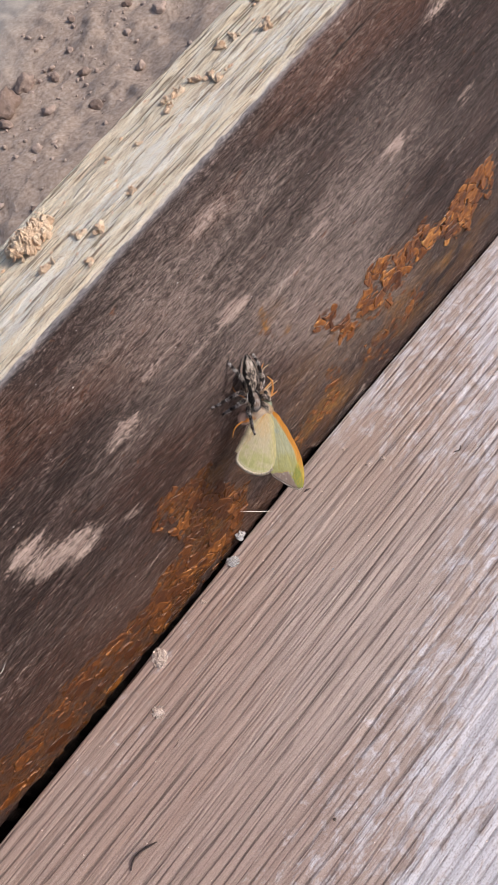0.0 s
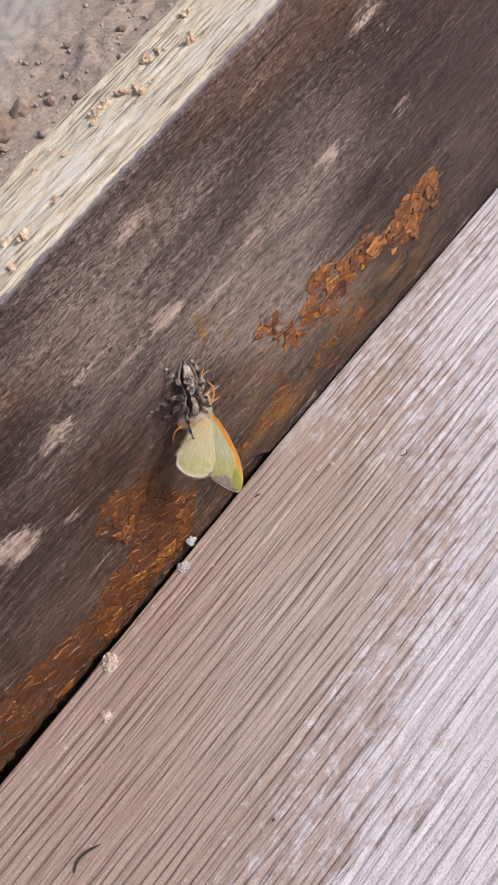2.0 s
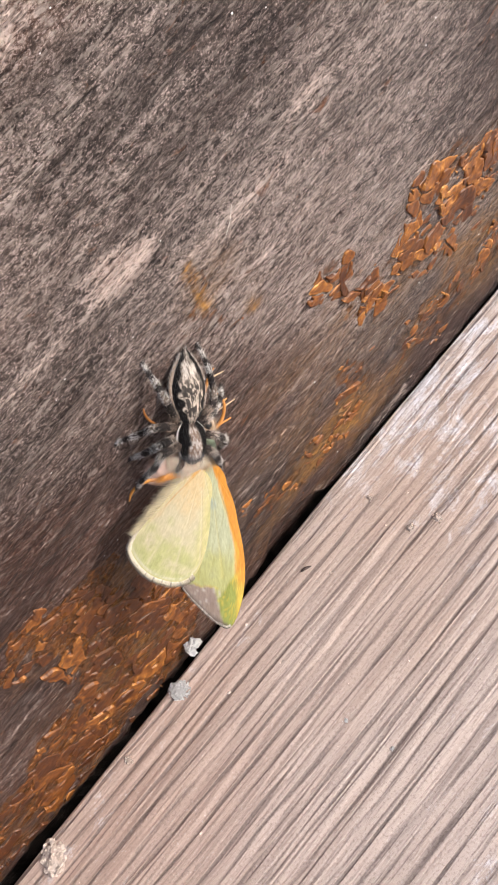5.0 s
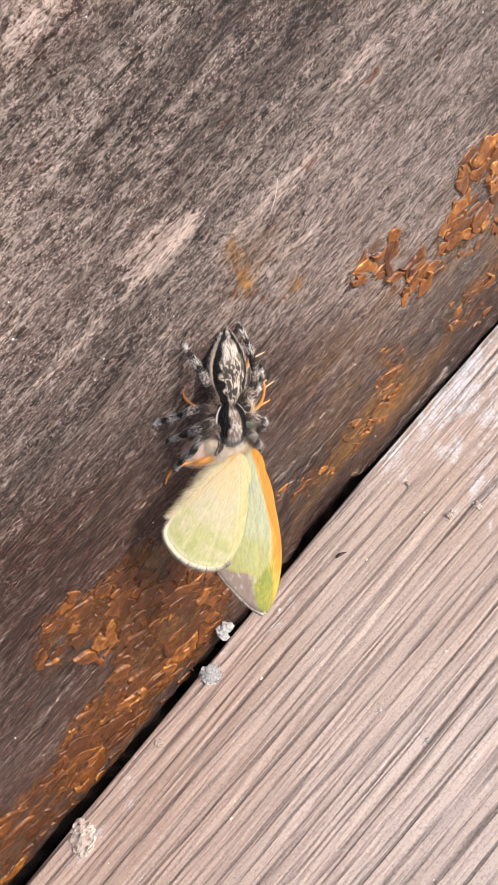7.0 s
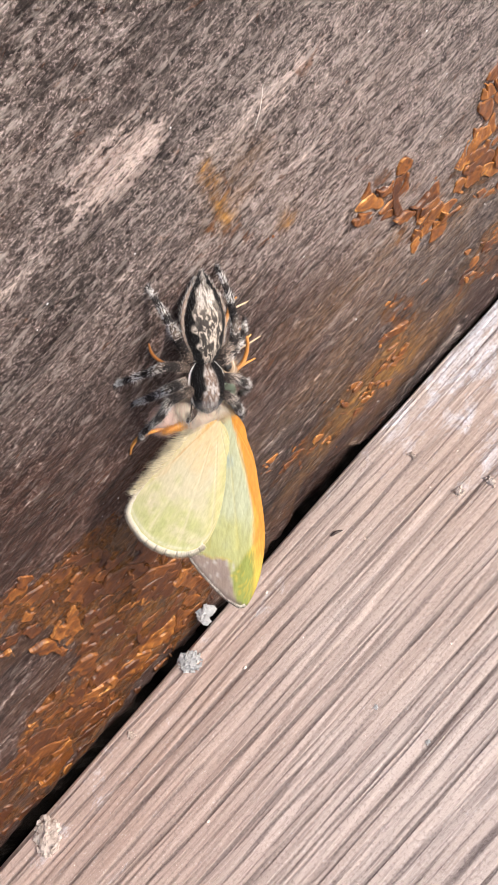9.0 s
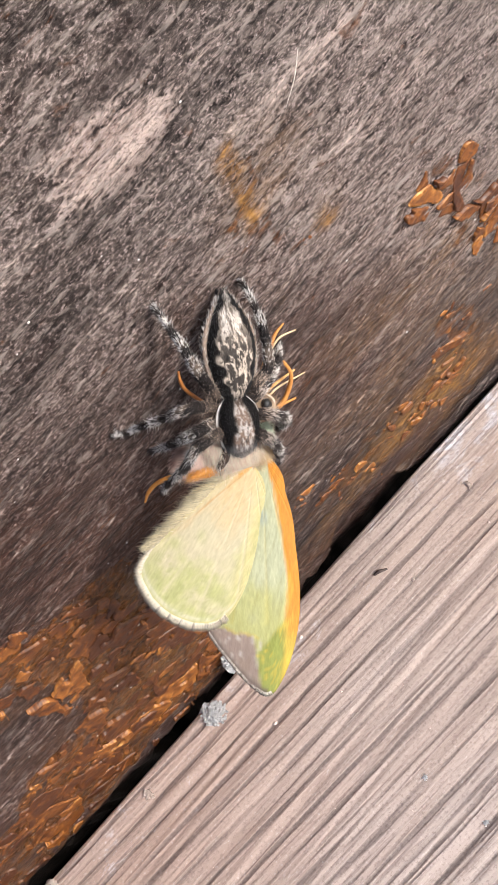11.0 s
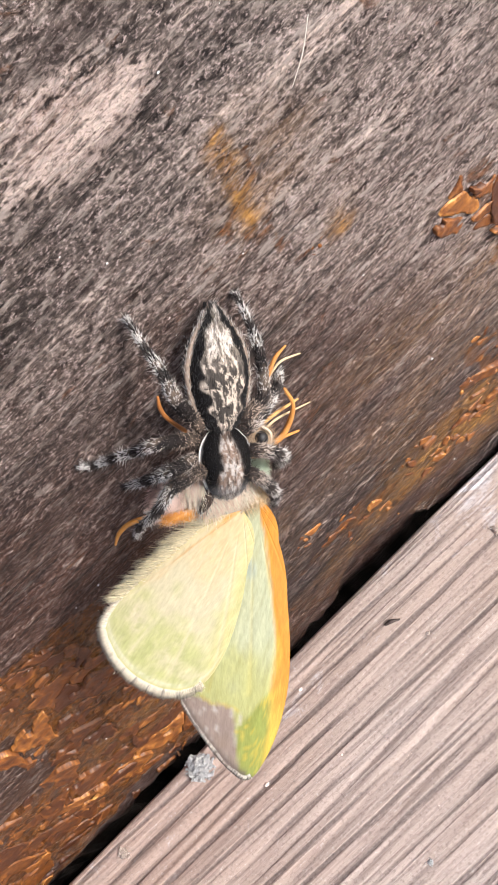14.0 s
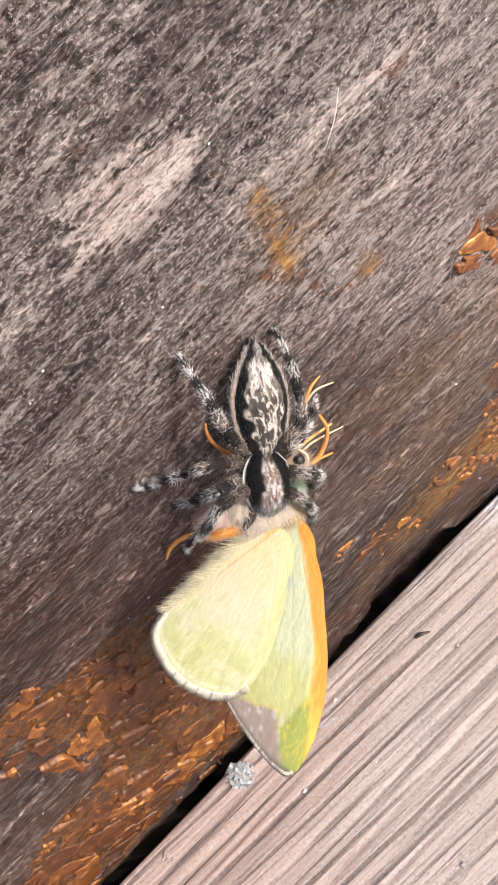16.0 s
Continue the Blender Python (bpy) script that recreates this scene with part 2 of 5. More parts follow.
    col = n_mix(nt, bare, col, pale)
    worn = n_math(nt, "MULTIPLY", n_attr(nt, "arris"), n_ramp(nt, fibre, (0.35, 0.3), (0.6, 1.0)), True)
    col = n_mix(nt, worn, col, (0.40, 0.385, 0.40))
    put(nt, b.inputs["Base Color"], col)
    rough = n_mix(nt, bare, n_mix(nt, amount, n_ramp(nt, fibre, (0.3, 0.36), (0.7, 0.52)), (0.24, 0.24, 0.24)), (0.85, 0.85, 0.85))
    put(nt, b.inputs["Roughness"], rough)
    put(nt, b.inputs["Specular IOR Level"], n_mix(nt, n_attr(nt, "gap_shade"), n_mix(nt, amount, (0.17, 0.17, 0.17), (0.45, 0.45, 0.45)), (0.0, 0.0, 0.0)))
    lift = n_math(nt, "MULTIPLY", n_math(nt, "ADD", n_ramp(nt, crust, (0.40, 0.0), (0.62, 0.6)), ridge), n_math(nt, "MULTIPLY", amount, 1.5))
    h = n_math(nt, "ADD", n_math(nt, "MULTIPLY", grain, 0.5), n_math(nt, "MULTIPLY", fibre, 0.5))
    h = n_math(nt, "ADD", h, n_math(nt, "MULTIPLY", grit, 0.35))
    h = n_math(nt, "ADD", h, n_ramp(nt, line, (0.30, 0.0), (0.43, 0.25)))
    h = n_math(nt, "ADD", h, n_math(nt, "MULTIPLY", sliver, 0.5))
    h = n_math(nt, "ADD", h, lift)
    n_bump(nt, b, h, 1.0, 0.0006)
    return m


def n_lines(nt, period, wander, seed, thin):
    """Long fine lines that follow the plank, unevenly spaced, fading in and out: 1 on a line."""
    sep = nt.nodes.new("ShaderNodeSeparateXYZ")
    nt.links.new(n_coord(nt), sep.inputs[0])
    slow = n_noise(nt, n_coord(nt, (14 + seed, 190 + 20 * seed, 1)), 1.0, 3, 0.6)
    fine = n_noise(nt, n_coord(nt, (90, 260 + 40 * seed, 1)), 1.0, 3, 0.6)
    phase = n_math(nt, "ADD", n_math(nt, "MULTIPLY", sep.outputs["Y"], 6.2832 / period), n_math(nt, "ADD", n_math(nt, "MULTIPLY", slow, wander), n_math(nt, "MULTIPLY", fine, 1.6)))
    wave = n_math(nt, "SINE", phase)
    fade = n_noise(nt, n_coord(nt, (38 + 5 * seed, 900, 1)), 1.0, 3, 0.6)
    level = n_math(nt, "ADD", wave, n_math(nt, "MULTIPLY", n_math(nt, "SUBTRACT", fade, 0.5), 1.9))
    return n_ramp(nt, n_math(nt, "MULTIPLY", level, 0.5), (thin - 0.06, 0.0), (min(thin + 0.17, 1.0), 1.0))


def deck_wood():
    m, nt, b, _ = material("weathered_deck_wood")
    grain = n_noise(nt, n_coord(nt, (14, 240, 240)), 1.0, 5, 0.6, 0.2)
    hair = n_noise(nt, n_coord(nt, (150, 3400, 3400)), 1.0, 3, 0.6)
    speck = n_noise(nt, n_coord(nt, (2600, 3200, 3200)), 1.0, 3, 0.65)
    tone = n_noise(nt, n_coord(nt, (9, 40, 40)), 1.0, 4, 0.6, 0.3)
    bold = n_lines(nt, 0.0021, 9.0, 0, 0.37)
    faint = n_lines(nt, 0.0013, 8.0, 2, 0.43)
    col = n_ramp(nt, grain, (0.30, (0.46, 0.36, 0.305)), (0.5, (0.505, 0.405, 0.35)), (0.7, (0.55, 0.45, 0.395)))
    col = n_mix(nt, n_ramp(nt, tone, (0.46, 0.0), (0.66, 0.6)), col, (0.43, 0.305, 0.235))
    col = n_mix(nt, n_math(nt, "MULTIPLY", n_attr(nt, "ruddy"), n_ramp(nt, grain, (0.3, 1.0), (0.7, 0.6))), col, (0.41, 0.275, 0.215))
    grey = n_math(nt, "ADD", n_attr(nt, "bleach"), n_math(nt, "MULTIPLY", n_math(nt, "SUBTRACT", n_noise(nt, n_coord(nt, (210, 430, 430)), 1.0, 6, 0.75, 0.6), 0.5), 2.6))
    col = n_mix(nt, n_ramp(nt, grey, (0.40, 0.0), (0.85, 0.95)), col, n_mix(nt, speck, (0.58, 0.55, 0.57), (0.86, 0.85, 0.89)))
    col = n_mix(nt, n_ramp(nt, hair, (0.35, 0.38), (0.46, 0.0)), col, (0.24, 0.165, 0.14))
    col = n_mix(nt, n_ramp(nt, speck, (0.34, 0.6), (0.47, 0.0)), col, (0.26, 0.19, 0.165))
    col = n_mix(nt, n_ramp(nt, speck, (0.60, 0.0), (0.74, 0.5)), col, (0.74, 0.68, 0.64))
    dark = n_math(nt, "MAXIMUM", n_math(nt, "MULTIPLY", bold, 0.80), n_math(nt, "MULTIPLY", faint, 0.50))
    dark = n_math(nt, "MULTIPLY", dark, n_ramp(nt, speck, (0.3, 1.0), (0.7, 0.75)))
    dark = n_math(nt, "MULTIPLY", dark, n_ramp(nt, grey, (0.45, 1.0), (1.1, 0.6)))
    col = n_mix(nt, dark, col, (0.088, 0.062, 0.057))
    put(nt, b.inputs["Base Color"], col)
    put(nt, b.inputs["Roughness"], n_ramp(nt, speck, (0.3, 0.45), (0.7, 0.65)))
    b.inputs["Specular IOR Level"].default_value = 0.45
    h = n_math(nt, "ADD", n_math(nt, "MULTIPLY", hair, 0.35), n_math(nt, "MULTIPLY", speck, 0.35))
    h = n_math(nt, "SUBTRACT", h, n_math(nt, "MULTIPLY", dark, 0.5))
    n_bump(nt, b, h, 0.9, 0.00025)
    return m


def soil_mat():
    m, nt, b, _ = material("dry_soil")
    big = n_noise(nt, n_coord(nt, (9, 9, 9)), 1.0, 5, 0.6, 0.4)
    fine = n_noise(nt, n_coord(nt, (260, 260, 260)), 1.0, 5, 0.65)
    col = n_ramp(nt, fine, (0.28, (0.22, 0.16, 0.125)), (0.5, (0.36, 0.285, 0.23)), (0.72, (0.49, 0.41, 0.35)))
    col = n_mix(nt, n_ramp(nt, n_math(nt, "ADD", n_attr(nt, "dust"), n_math(nt, "MULTIPLY", n_math(nt, "SUBTRACT", big, 0.5), 0.8)), (0.2, 0.0), (0.8, 0.8)), col, (0.42, 0.395, 0.355))
    put(nt, b.inputs["Base Color"], col)
    b.inputs["Roughness"].default_value = 0.95
    b.inputs["Specular IOR Level"].default_value = 0.15
    n_bump(nt, b, fine, 0.9, 0.0010)
    return m


def plain(name, dark, light, scale, rough=0.7, spec=0.4, bump=0.00015, own=True, through_light=0.0):
    """A mottled material between two tones; each piece shifts a little."""
    m, nt, b, _ = material(name)
    n = n_noise(nt, n_coord(nt, (scale, scale, scale)), 1.0, 5, 0.65, 0.3)
    f = n
    if own:
        info = nt.nodes.new("ShaderNodeObjectInfo")
        f = n_math(nt, "ADD", n, n_math(nt, "MULTIPLY", n_math(nt, "SUBTRACT", info.outputs["Random"], 0.5), 0.45))
    col = n_ramp(nt, f, (0.25, dark), (0.75, light))
    put(nt, b.inputs["Base Color"], col)
    b.inputs["Roughness"].default_value = rough
    b.inputs["Specular IOR Level"].default_value = spec
    if through_light:
        b.inputs["Subsurface Weight"].default_value = through_light
        b.inputs["Subsurface Radius"].default_value = (0.0009, 0.0004, 0.0001)
        b.inputs["Subsurface Scale"].default_value = 1.0
    n_bump(nt, b, n, 0.8, bump)
    return m


def tinted(name, rough=0.6, spec=0.35, grain=2500.0, amount=0.35, clear=0.0, sheen=0.0):
    """Colour from the mesh, broken up by a fine grain; clear lets light shine through."""
    m, nt, b, out = material(name)
    n = n_noise(nt, n_coord(nt, grain if isinstance(grain, tuple) else (grain, grain, grain)), 1.0, 4, 0.65)
    dim = n_ramp(nt, n, (0.25, 1.0 - amount), (0.75, 1.0))
    col = n_mix(nt, 1.0, n_attr(nt, "tint", True), dim, "MULTIPLY")
    put(nt, b.inputs["Base Color"], col)
    b.inputs["Roughness"].default_value = rough
    b.inputs["Specular IOR Level"].default_value = spec
    b.inputs["Sheen Weight"].default_value = sheen
    n_bump(nt, b, n, 0.35, 0.00006)
    if clear:
        t = nt.nodes.new("ShaderNodeBsdfTranslucent")
        put(nt, t.inputs[0], col)
        mix = nt.nodes.new("ShaderNodeMixShader")
        mix.inputs[0].default_value = clear
        nt.links.new(b.outputs[0], mix.inputs[1])
        nt.links.new(t.outputs[0], mix.inputs[2])
        nt.links.new(mix.outputs[0], out.inputs[0])
    return m


def varnish_chip():
    """Thin old varnish: dark and glassy in the middle, light orange at its broken edge."""
    m, nt, b, _ = material("dried_orange_varnish")
    n = n_noise(nt, n_coord(nt, (900, 900, 900)), 1.0, 5, 0.68, 0.6)
    info = nt.nodes.new("ShaderNodeObjectInfo")
    f = n_math(nt, "ADD", n_math(nt, "ADD", n_attr(nt, "rim"), n_math(nt, "MULTIPLY", n_math(nt, "SUBTRACT", n, 0.5), 1.7)), n_math(nt, "MULTIPLY", n_math(nt, "SUBTRACT", info.outputs["Random"], 0.5), 0.3))
    put(nt, b.inputs["Base Color"], n_ramp(nt, f, (0.0, (0.060, 0.020, 0.008)), (0.28, (0.130, 0.042, 0.010)), (0.55, (0.24, 0.086, 0.018)), (0.80, (0.42, 0.175, 0.038)), (1.0, (0.64, 0.36, 0.12))))
    b.inputs["Roughness"].default_value = 0.42
    b.inputs["Specular IOR Level"].default_value = 0.34
    n_bump(nt, b, n, 0.6, 0.00012)
    return m


BOARD, DECK, SOIL = board_wood(), deck_wood(), soil_mat()
FLAKE = varnish_chip()
CRUST = plain("crumbled_mud", (0.70, 0.46, 0.29), (0.96, 0.80, 0.60), 1400, 0.9, 0.2, 0.0003)
GRIT = plain("pale_grit", (0.60, 0.46, 0.38), (0.90, 0.77, 0.68), 1500, 0.85, 0.2, 0.0003)
STONE = plain("grey_pebble", (0.52, 0.50, 0.49), (0.86, 0.84, 0.82), 900, 0.75, 0.3, 0.0004)
CLOD = plain("soil_clod", (0.22, 0.16, 0.13), (0.43, 0.34, 0.29), 220, 0.95, 0.15, 0.0015)
FIBRE = plain("pale_fibre", (0.62, 0.58, 0.50), (0.85, 0.82, 0.76), 900, 0.5, 0.4, 0.00003)
TWIG = plain("dark_fibre", (0.03, 0.022, 0.02), (0.09, 0.06, 0.05), 900, 0.6, 0.4, 0.00005)
SPIDER = tinted("spider_cuticle", 0.8, 0.15, 3500, 0.5)
SETAE = tinted("spider_hair", 0.55, 0.35, 900, 0.15)
WING = tinted("moth_wing_scales", 0.62, 0.3, (1600.0, 6000.0, 6000.0), 0.26, 0.25, 0.1)
FUR = tinted("moth_fur", 0.8, 0.2, 1500, 0.1, 0.3)
LIMB = tinted("moth_limb", 0.5, 0.4, 3000, 0.3)


# ---- setting: board, deck, ground ----
def spread(fine_from, fine_to, step, far, grow=1.35):
    """Even steps over the near stretch, then growing steps out to far."""
    mid = list(np.arange(fine_from, fine_to + step / 2, step))
    lo, hi, s = [], [], step
    a, c = mid[0], mid[-1]
    while a > -far or c < far:
        s *= grow
        a, c = a - s, c + s
        lo.append(max(a, -far))
        hi.append(min(c, far))
    lo = sorted(set(lo))
    hi = sorted(set(hi))
    return np.array(lo + mid + hi)


def board_top(x):
    """Height of the dark board's upper edge along the seam: it runs a little uphill."""
    return 0.0885 + 0.052 * x


def blob(x, z, cx, cz, rx, rz, turn=0.0):
    c, s = math.cos(radians(turn)), math.sin(radians(turn))
    dx, dz = x - cx * CM, z - cz * CM
    a, b = (dx * c + dz * s) / (rx * CM), (-dx * s + dz * c) / (rz * CM)
    return np.clip(1.25 - np.sqrt(a * a + b * b), 0, 1)


def in_region(x, z, ring):
    """Inside a ring of (x, z) in centimetres: True where the point lies in it."""
    x, z = np.asarray(x) / CM, np.asarray(z) / CM
    hit = np.zeros(np.broadcast(x, z).shape, bool)
    for (ax, az), (bx, bz) in zip(ring, ring[1:] + ring[:1]):
        if az != bz:
            hit ^= ((az > z) != (bz > z)) & (x < (bx - ax) * (z - az) / (bz - az) + ax)
    return hit


# where the old orange varnish still clings to the dark board
VARNISH = [
    [(-3.09, 3.6), (-2.53, 3.3), (-1.83, 2.75), (-1.6, 1.97), (-1.45, 1.1), (-1.85, 0.1), (-2.81, -0.12), (-3.86, -0.15), (-5.15, -0.2), (-5.17, 0.75), (-4.4, 1.35), (-3.48, 1.56), (-3.05, 2.08), (-3.21, 2.75), (-3.45, 3.1)],
    [(-4.3, 1.3), (-5.42, 1.15), (-6.87, 1.39), (-8.58, 1.29), (-9.4, 1.36), (-10.6, 0.7), (-10.0, -0.3), (-8.5, -0.35), (-5.3, -0.25), (-3.8, -0.15)],
    [(2.1, 3.6), (2.58, 3.45), (2.6, 3.0), (3.21, 2.6), (4.1, 3.45), (5.03, 2.95), (5.72, 3.0), (6.55, 2.6), (7.54, 2.85), (8.6, 2.6), (8.25, 1.83), (7.07, 1.41), (5.57, 2.2), (4.4, 1.95), (3.0, 2.05), (2.4, 2.1), (2.5, 2.75), (2.1, 3.3)],
    [(2.8, 0.75), (3.3, 1.3), (3.91, 1.4), (4.9, 1.5), (5.5, 1.1), (5.05, 0.6), (3.76, 0.4)],
    [(-0.3, 1.5), (0.5, 1.05), (1.2, 1.05), (1.74, 1.25), (1.85, 1.85), (2.15, 1.85), (2.6, 1.6), (2.1, 1.25), (1.95, 0.85), (1.21, 0.6), (0.22, 0.75), (-0.5, 0.9)],
    [(0.90, 5.36), (0.99, 5.2), (0.93, 5.0), (0.96, 4.73), (0.87, 4.54), (0.76, 4.66), (0.84, 4.9), (0.82, 5.1)],
    [(0.88, 4.6), (1.0, 4.45), (1.30, 4.35), (1.42, 3.9), (1.2, 3.85), (1.05, 4.2), (0.85, 4.4)],
]


def dark_board():
    xs = spread(-0.115, 0.095, 0.00075, 0.6)
    # round the section: up the face, over the arris, across the top, down the back
    face = np.concatenate([np.linspace(-0.022, -0.004, 4)[:-1], np.arange(-0.004, -0.0001, 0.0004), np.arange(0.0, 0.0861, 0.0003)])
    r = 0.0022
    prof, nor = [], []
    for z in face:
        prof.append((0.0, z - 0.0885)), nor.append((-1, 0))
    for a in np.linspace(0, math.pi / 2, 9)[1:]:
        prof.append((r - r * math.cos(a), -r + r * math.sin(a))), nor.append((-math.cos(a), math.sin(a)))
    for y in np.arange(r + 0.0004, 0.0215, 0.0004):
        prof.append((y, 0.0)), nor.append((0, 1))
    for a in np.linspace(0, math.pi / 2, 5)[1:]:
        prof.append((0.0215 + 0.001 * math.sin(a), -0.001 + 0.001 * math.cos(a))), nor.append((math.sin(a), math.cos(a)))
    for z in np.linspace(-0.002, -0.11, 12):
        prof.append((0.0225, z)), nor.append((1, 0))
    prof, nor = np.array(prof), np.array(nor, float)
    k = len(prof)
    run = np.concatenate([[0], np.cumsum(np.hypot(*np.diff(prof, axis=0).T))])
    X, Y = np.repeat(xs[:, None], k, 1), np.repeat(prof[None, :, 0], len(xs), 0)
    top = board_top(X)
    # the lower part keeps level with the deck, the upper part follows the sloping edge
    Z0 = prof[None, :, 1] + 0.0885
    Z = Z0 + (top - 0.0885) * np.clip(Z0 / 0.0885, 0, 1)
    S = np.repeat(run[None], len(xs), 0)
    grainy = fractal(X * 55, S * 800, 3, 4) * 0.00010 + fractal(X * 160, S * 2200, 9, 2) * 0.00005
    crack = np.clip(value_noise(X * 55, S * 380 + 2.5 * value_noise(X * 25, S * 60, 5), 21) - 0.66, 0, 1) * -0.0004
    wear = fractal(X * 70, S * 260, 31, 3) * 0.00022
    on_top = (nor[None, :, 1] > 0.6) & np.ones_like(X, bool)
    D = grainy + crack + wear * 0.5
    D = D + np.where(on_top, 0, fractal(X * 420, S * 700, 43, 3) * 0.00022 * smooth(0.0035, 0.0, Z))
    D = np.where(on_top, fractal(X * 45, S * 700, 41, 4) * 0.00022 + fractal(X * 160, S * 500, 47, 3) * 0.00012, D)
    # the lower edge is broken out where the prey hangs
    chip = 0.0068 * np.exp(-((X - 0.0012) / 0.0072) ** 2) - 0.0032 + 0.0007 * fractal(X * 420, X * 0, 53, 3)
    D = D - np.where(on_top, 0, 0.0015 * smooth(0.00035, -0.00035, Z - chip + 0.0004 * fractal(X * 600, Z * 600, 57, 2)))
    arris = np.clip(1 - np.abs(S - run[len(face) + 3]) / 0.003, 0, 1)
    D = D - arris * np.clip(fractal(X * 220, S * 90, 51, 3), -0.3, 1) * 0.00016
    P = np.stack([X, Y + D * nor[None, :, 0], Z + D * nor[None, :, 1]], -1).reshape(-1, 3)
    # stains with shapes of their own
    pale = np.zeros_like(X)
    for cx, cz, rx, rz, turn, s in ((0.39, 5.90, 0.46, 0.28, -12, 1.05), (0.55, 7.95, 0.35, 0.2, 0, 0.6), (-2.6, 5.85, 0.45, 0.26, 0, 0.75), (5.3, 5.66, 0.36, 0.26, 0, 0.7), (7.7, 5.1, 0.4, 0.2, 0, 0.4),
                                  (-4.95, 4.7, 0.85, 0.45, -25, 0.95), (-5.3, 5.55, 0.5, 0.35, 0, 0.75), (-1.6, 6.45, 0.3, 0.2, 0, 0.35), (-3.5, 3.85, 0.3, 0.2, 0, 0.4), (2.8, 5.7, 0.4, 0.15, 0, 0.45),
                                  (7.2, 7.6, 0.6, 0.3, 0, 0.45), (1.9, 5.3, 0.8, 0.10, 0, 0.5), (2.1, 4.6, 0.6, 0.12, 0, 0.45), (-6.5, 6.3, 0.8, 0.3, 0, 0.5), (0.75, 8.0, 0.4, 0.25, 0, 0.55)):
        pale = np.maximum(pale, s * blob(X, Z, cx, cz, rx, rz, turn))
    pale = np.maximum(pale, 0.24 * smooth(0.0022, 0.0010, Z) * smooth(-0.0006, 0.0004, Z) * smooth(0.1, 0.6, fractal(X * 160, Z * 500, 63, 3) + 0.2) * smooth(-0.004, 0.004, X))
    pale = pale * (0.9 + 0.3 * fractal(X * 200, Z * 450, 61, 4))
    red = smooth(0.072, 0.083, Z) * smooth(-0.3, 0.5, fractal(X * 20, Z * 90, 71, 3)) * 0.9
    red = np.maximum(red, smooth(0.25, 0.75, value_noise(X * 18 + 3, Z * 110, 75)) * smooth(0.055, 0.075, Z) * smooth(0.02, -0.04, X))
    red = np.maximum(red, 0.9 * blob(X, Z, 0.8, 7.95, 0.8, 0.4))
    red = np.maximum(red, 0.55 * smooth(0.045, 0.012, Z) * smooth(0.0, -0.06, X))
    red = np.maximum(red, 0.48 * smooth(0.060, 0.040, Z) * smooth(-0.05, -0.02, X) * smooth(0.03, 0.01, X) * smooth(-0.5, 0.4, fractal(X * 40, Z * 90, 77, 2)))
    red = np.maximum(red, (0.30 * blob(X, Z, 0.2, 4.4, 2.6, 1.7) + 0.25 * blob(X, Z, 1.9, 3.6, 1.4, 1.2)) * smooth(-0.8, 0.3, fractal(X * 45, Z * 110, 79, 3)))
    stain = np.zeros_like(X)
    for ring, s in zip(VARNISH, (0.58, 0.45, 0.22, 0.24, 0.32, 0.42, 0.12)):
        stain = np.maximum(stain, s * in_region(X + 0.0030 * fractal(X * 170, Z * 230, 81, 3), Z + 0.0026 * fractal(X * 170, Z * 230, 83, 3), ring))
    stain = np.maximum(stain, 0.5 * blob(X, Z, 6.9, 8.4, 0.4, 0.2))
    amber = np.maximum(0.25 * blob(X, Z, 1.05, 4.6, 0.5, 0.75), np.maximum(0.22 * blob(X, Z, 3.0, 2.0, 3.0, 1.5, -6), 0.50 * blob(X, Z, 1.4, 0.75, 2.4, 0.62, 4)))
    amber = np.maximum(amber, np.maximum(0.4 * blob(X, Z, 5.5, 1.1, 3.0, 0.9, -4), 0.3 * blob(X, Z, -2.0, 1.6, 1.8, 1.6)))
    for cx, cz, rx, rz in ((0.93, 5.20, 0.07, 0.15), (0.90, 4.95, 0.05, 0.2), (0.87, 4.68, 0.09, 0.15), (1.05, 4.38, 0.14, 0.09), (1.3, 4.15, 0.10, 0.14)):
        amber = np.maximum(amber, 2.3 * blob(X, Z, cx, cz, rx, rz))
    # a loose cloud of ochre specks below that patch
    amber = np.maximum(amber, 1.5 * blob(X, Z, 1.02, 4.05, 0.34, 0.30) * smooth(0.05, 0.45, fractal(X * 900, Z * 900, 97, 3)))
    amber = np.clip(amber * (0.6 + 1.1 * fractal(X * 110, Z * 260, 93, 3)), 0, 1)
    # painted shade deep in the gap, below the deck's surface
    gap_shade = smooth(-0.0022, -0.0045, Z + 0.0007 * fractal(X * 350, Z * 100, 91, 3))
    # pale weathering; the upper blobs are raised to paint in sheen as well
    weather_sheen = 0.20 * smooth(0.010, 0.030, X) * smooth(0.060, 0.046, X) * smooth(0.064, 0.050, Z) + 0.46 * (0.32 + 0.68 * smooth(0.036, 0.060, Z + 0.006 * fractal(X * 25, Z * 60, 99, 2)) * smooth(0.082, 0.060, Z)) * smooth(-0.035, 0.005, X) * smooth(0.075, 0.045, X) + 0.16 * fractal(X * 40, Z * 90, 98, 3) + 1.1 * blob(X, Z, 2.6, 4.7, 2.0, 1.6, -4) + 0.45 * blob(X, Z, 2.5, 2.9, 1.6, 1.2) + 0.2 * blob(X, Z, -1.8, 5.6, 2.2, 1.0) + 0.7 * blob(X, Z, -0.2, 7.3, 2.6, 1.3) + 0.15 * blob(X, Z, 6.5, 5.6, 2.5, 1.2)
    weather_sheen = np.clip(weather_sheen * smooth(0.003, 0.022, Z), 0, 1)
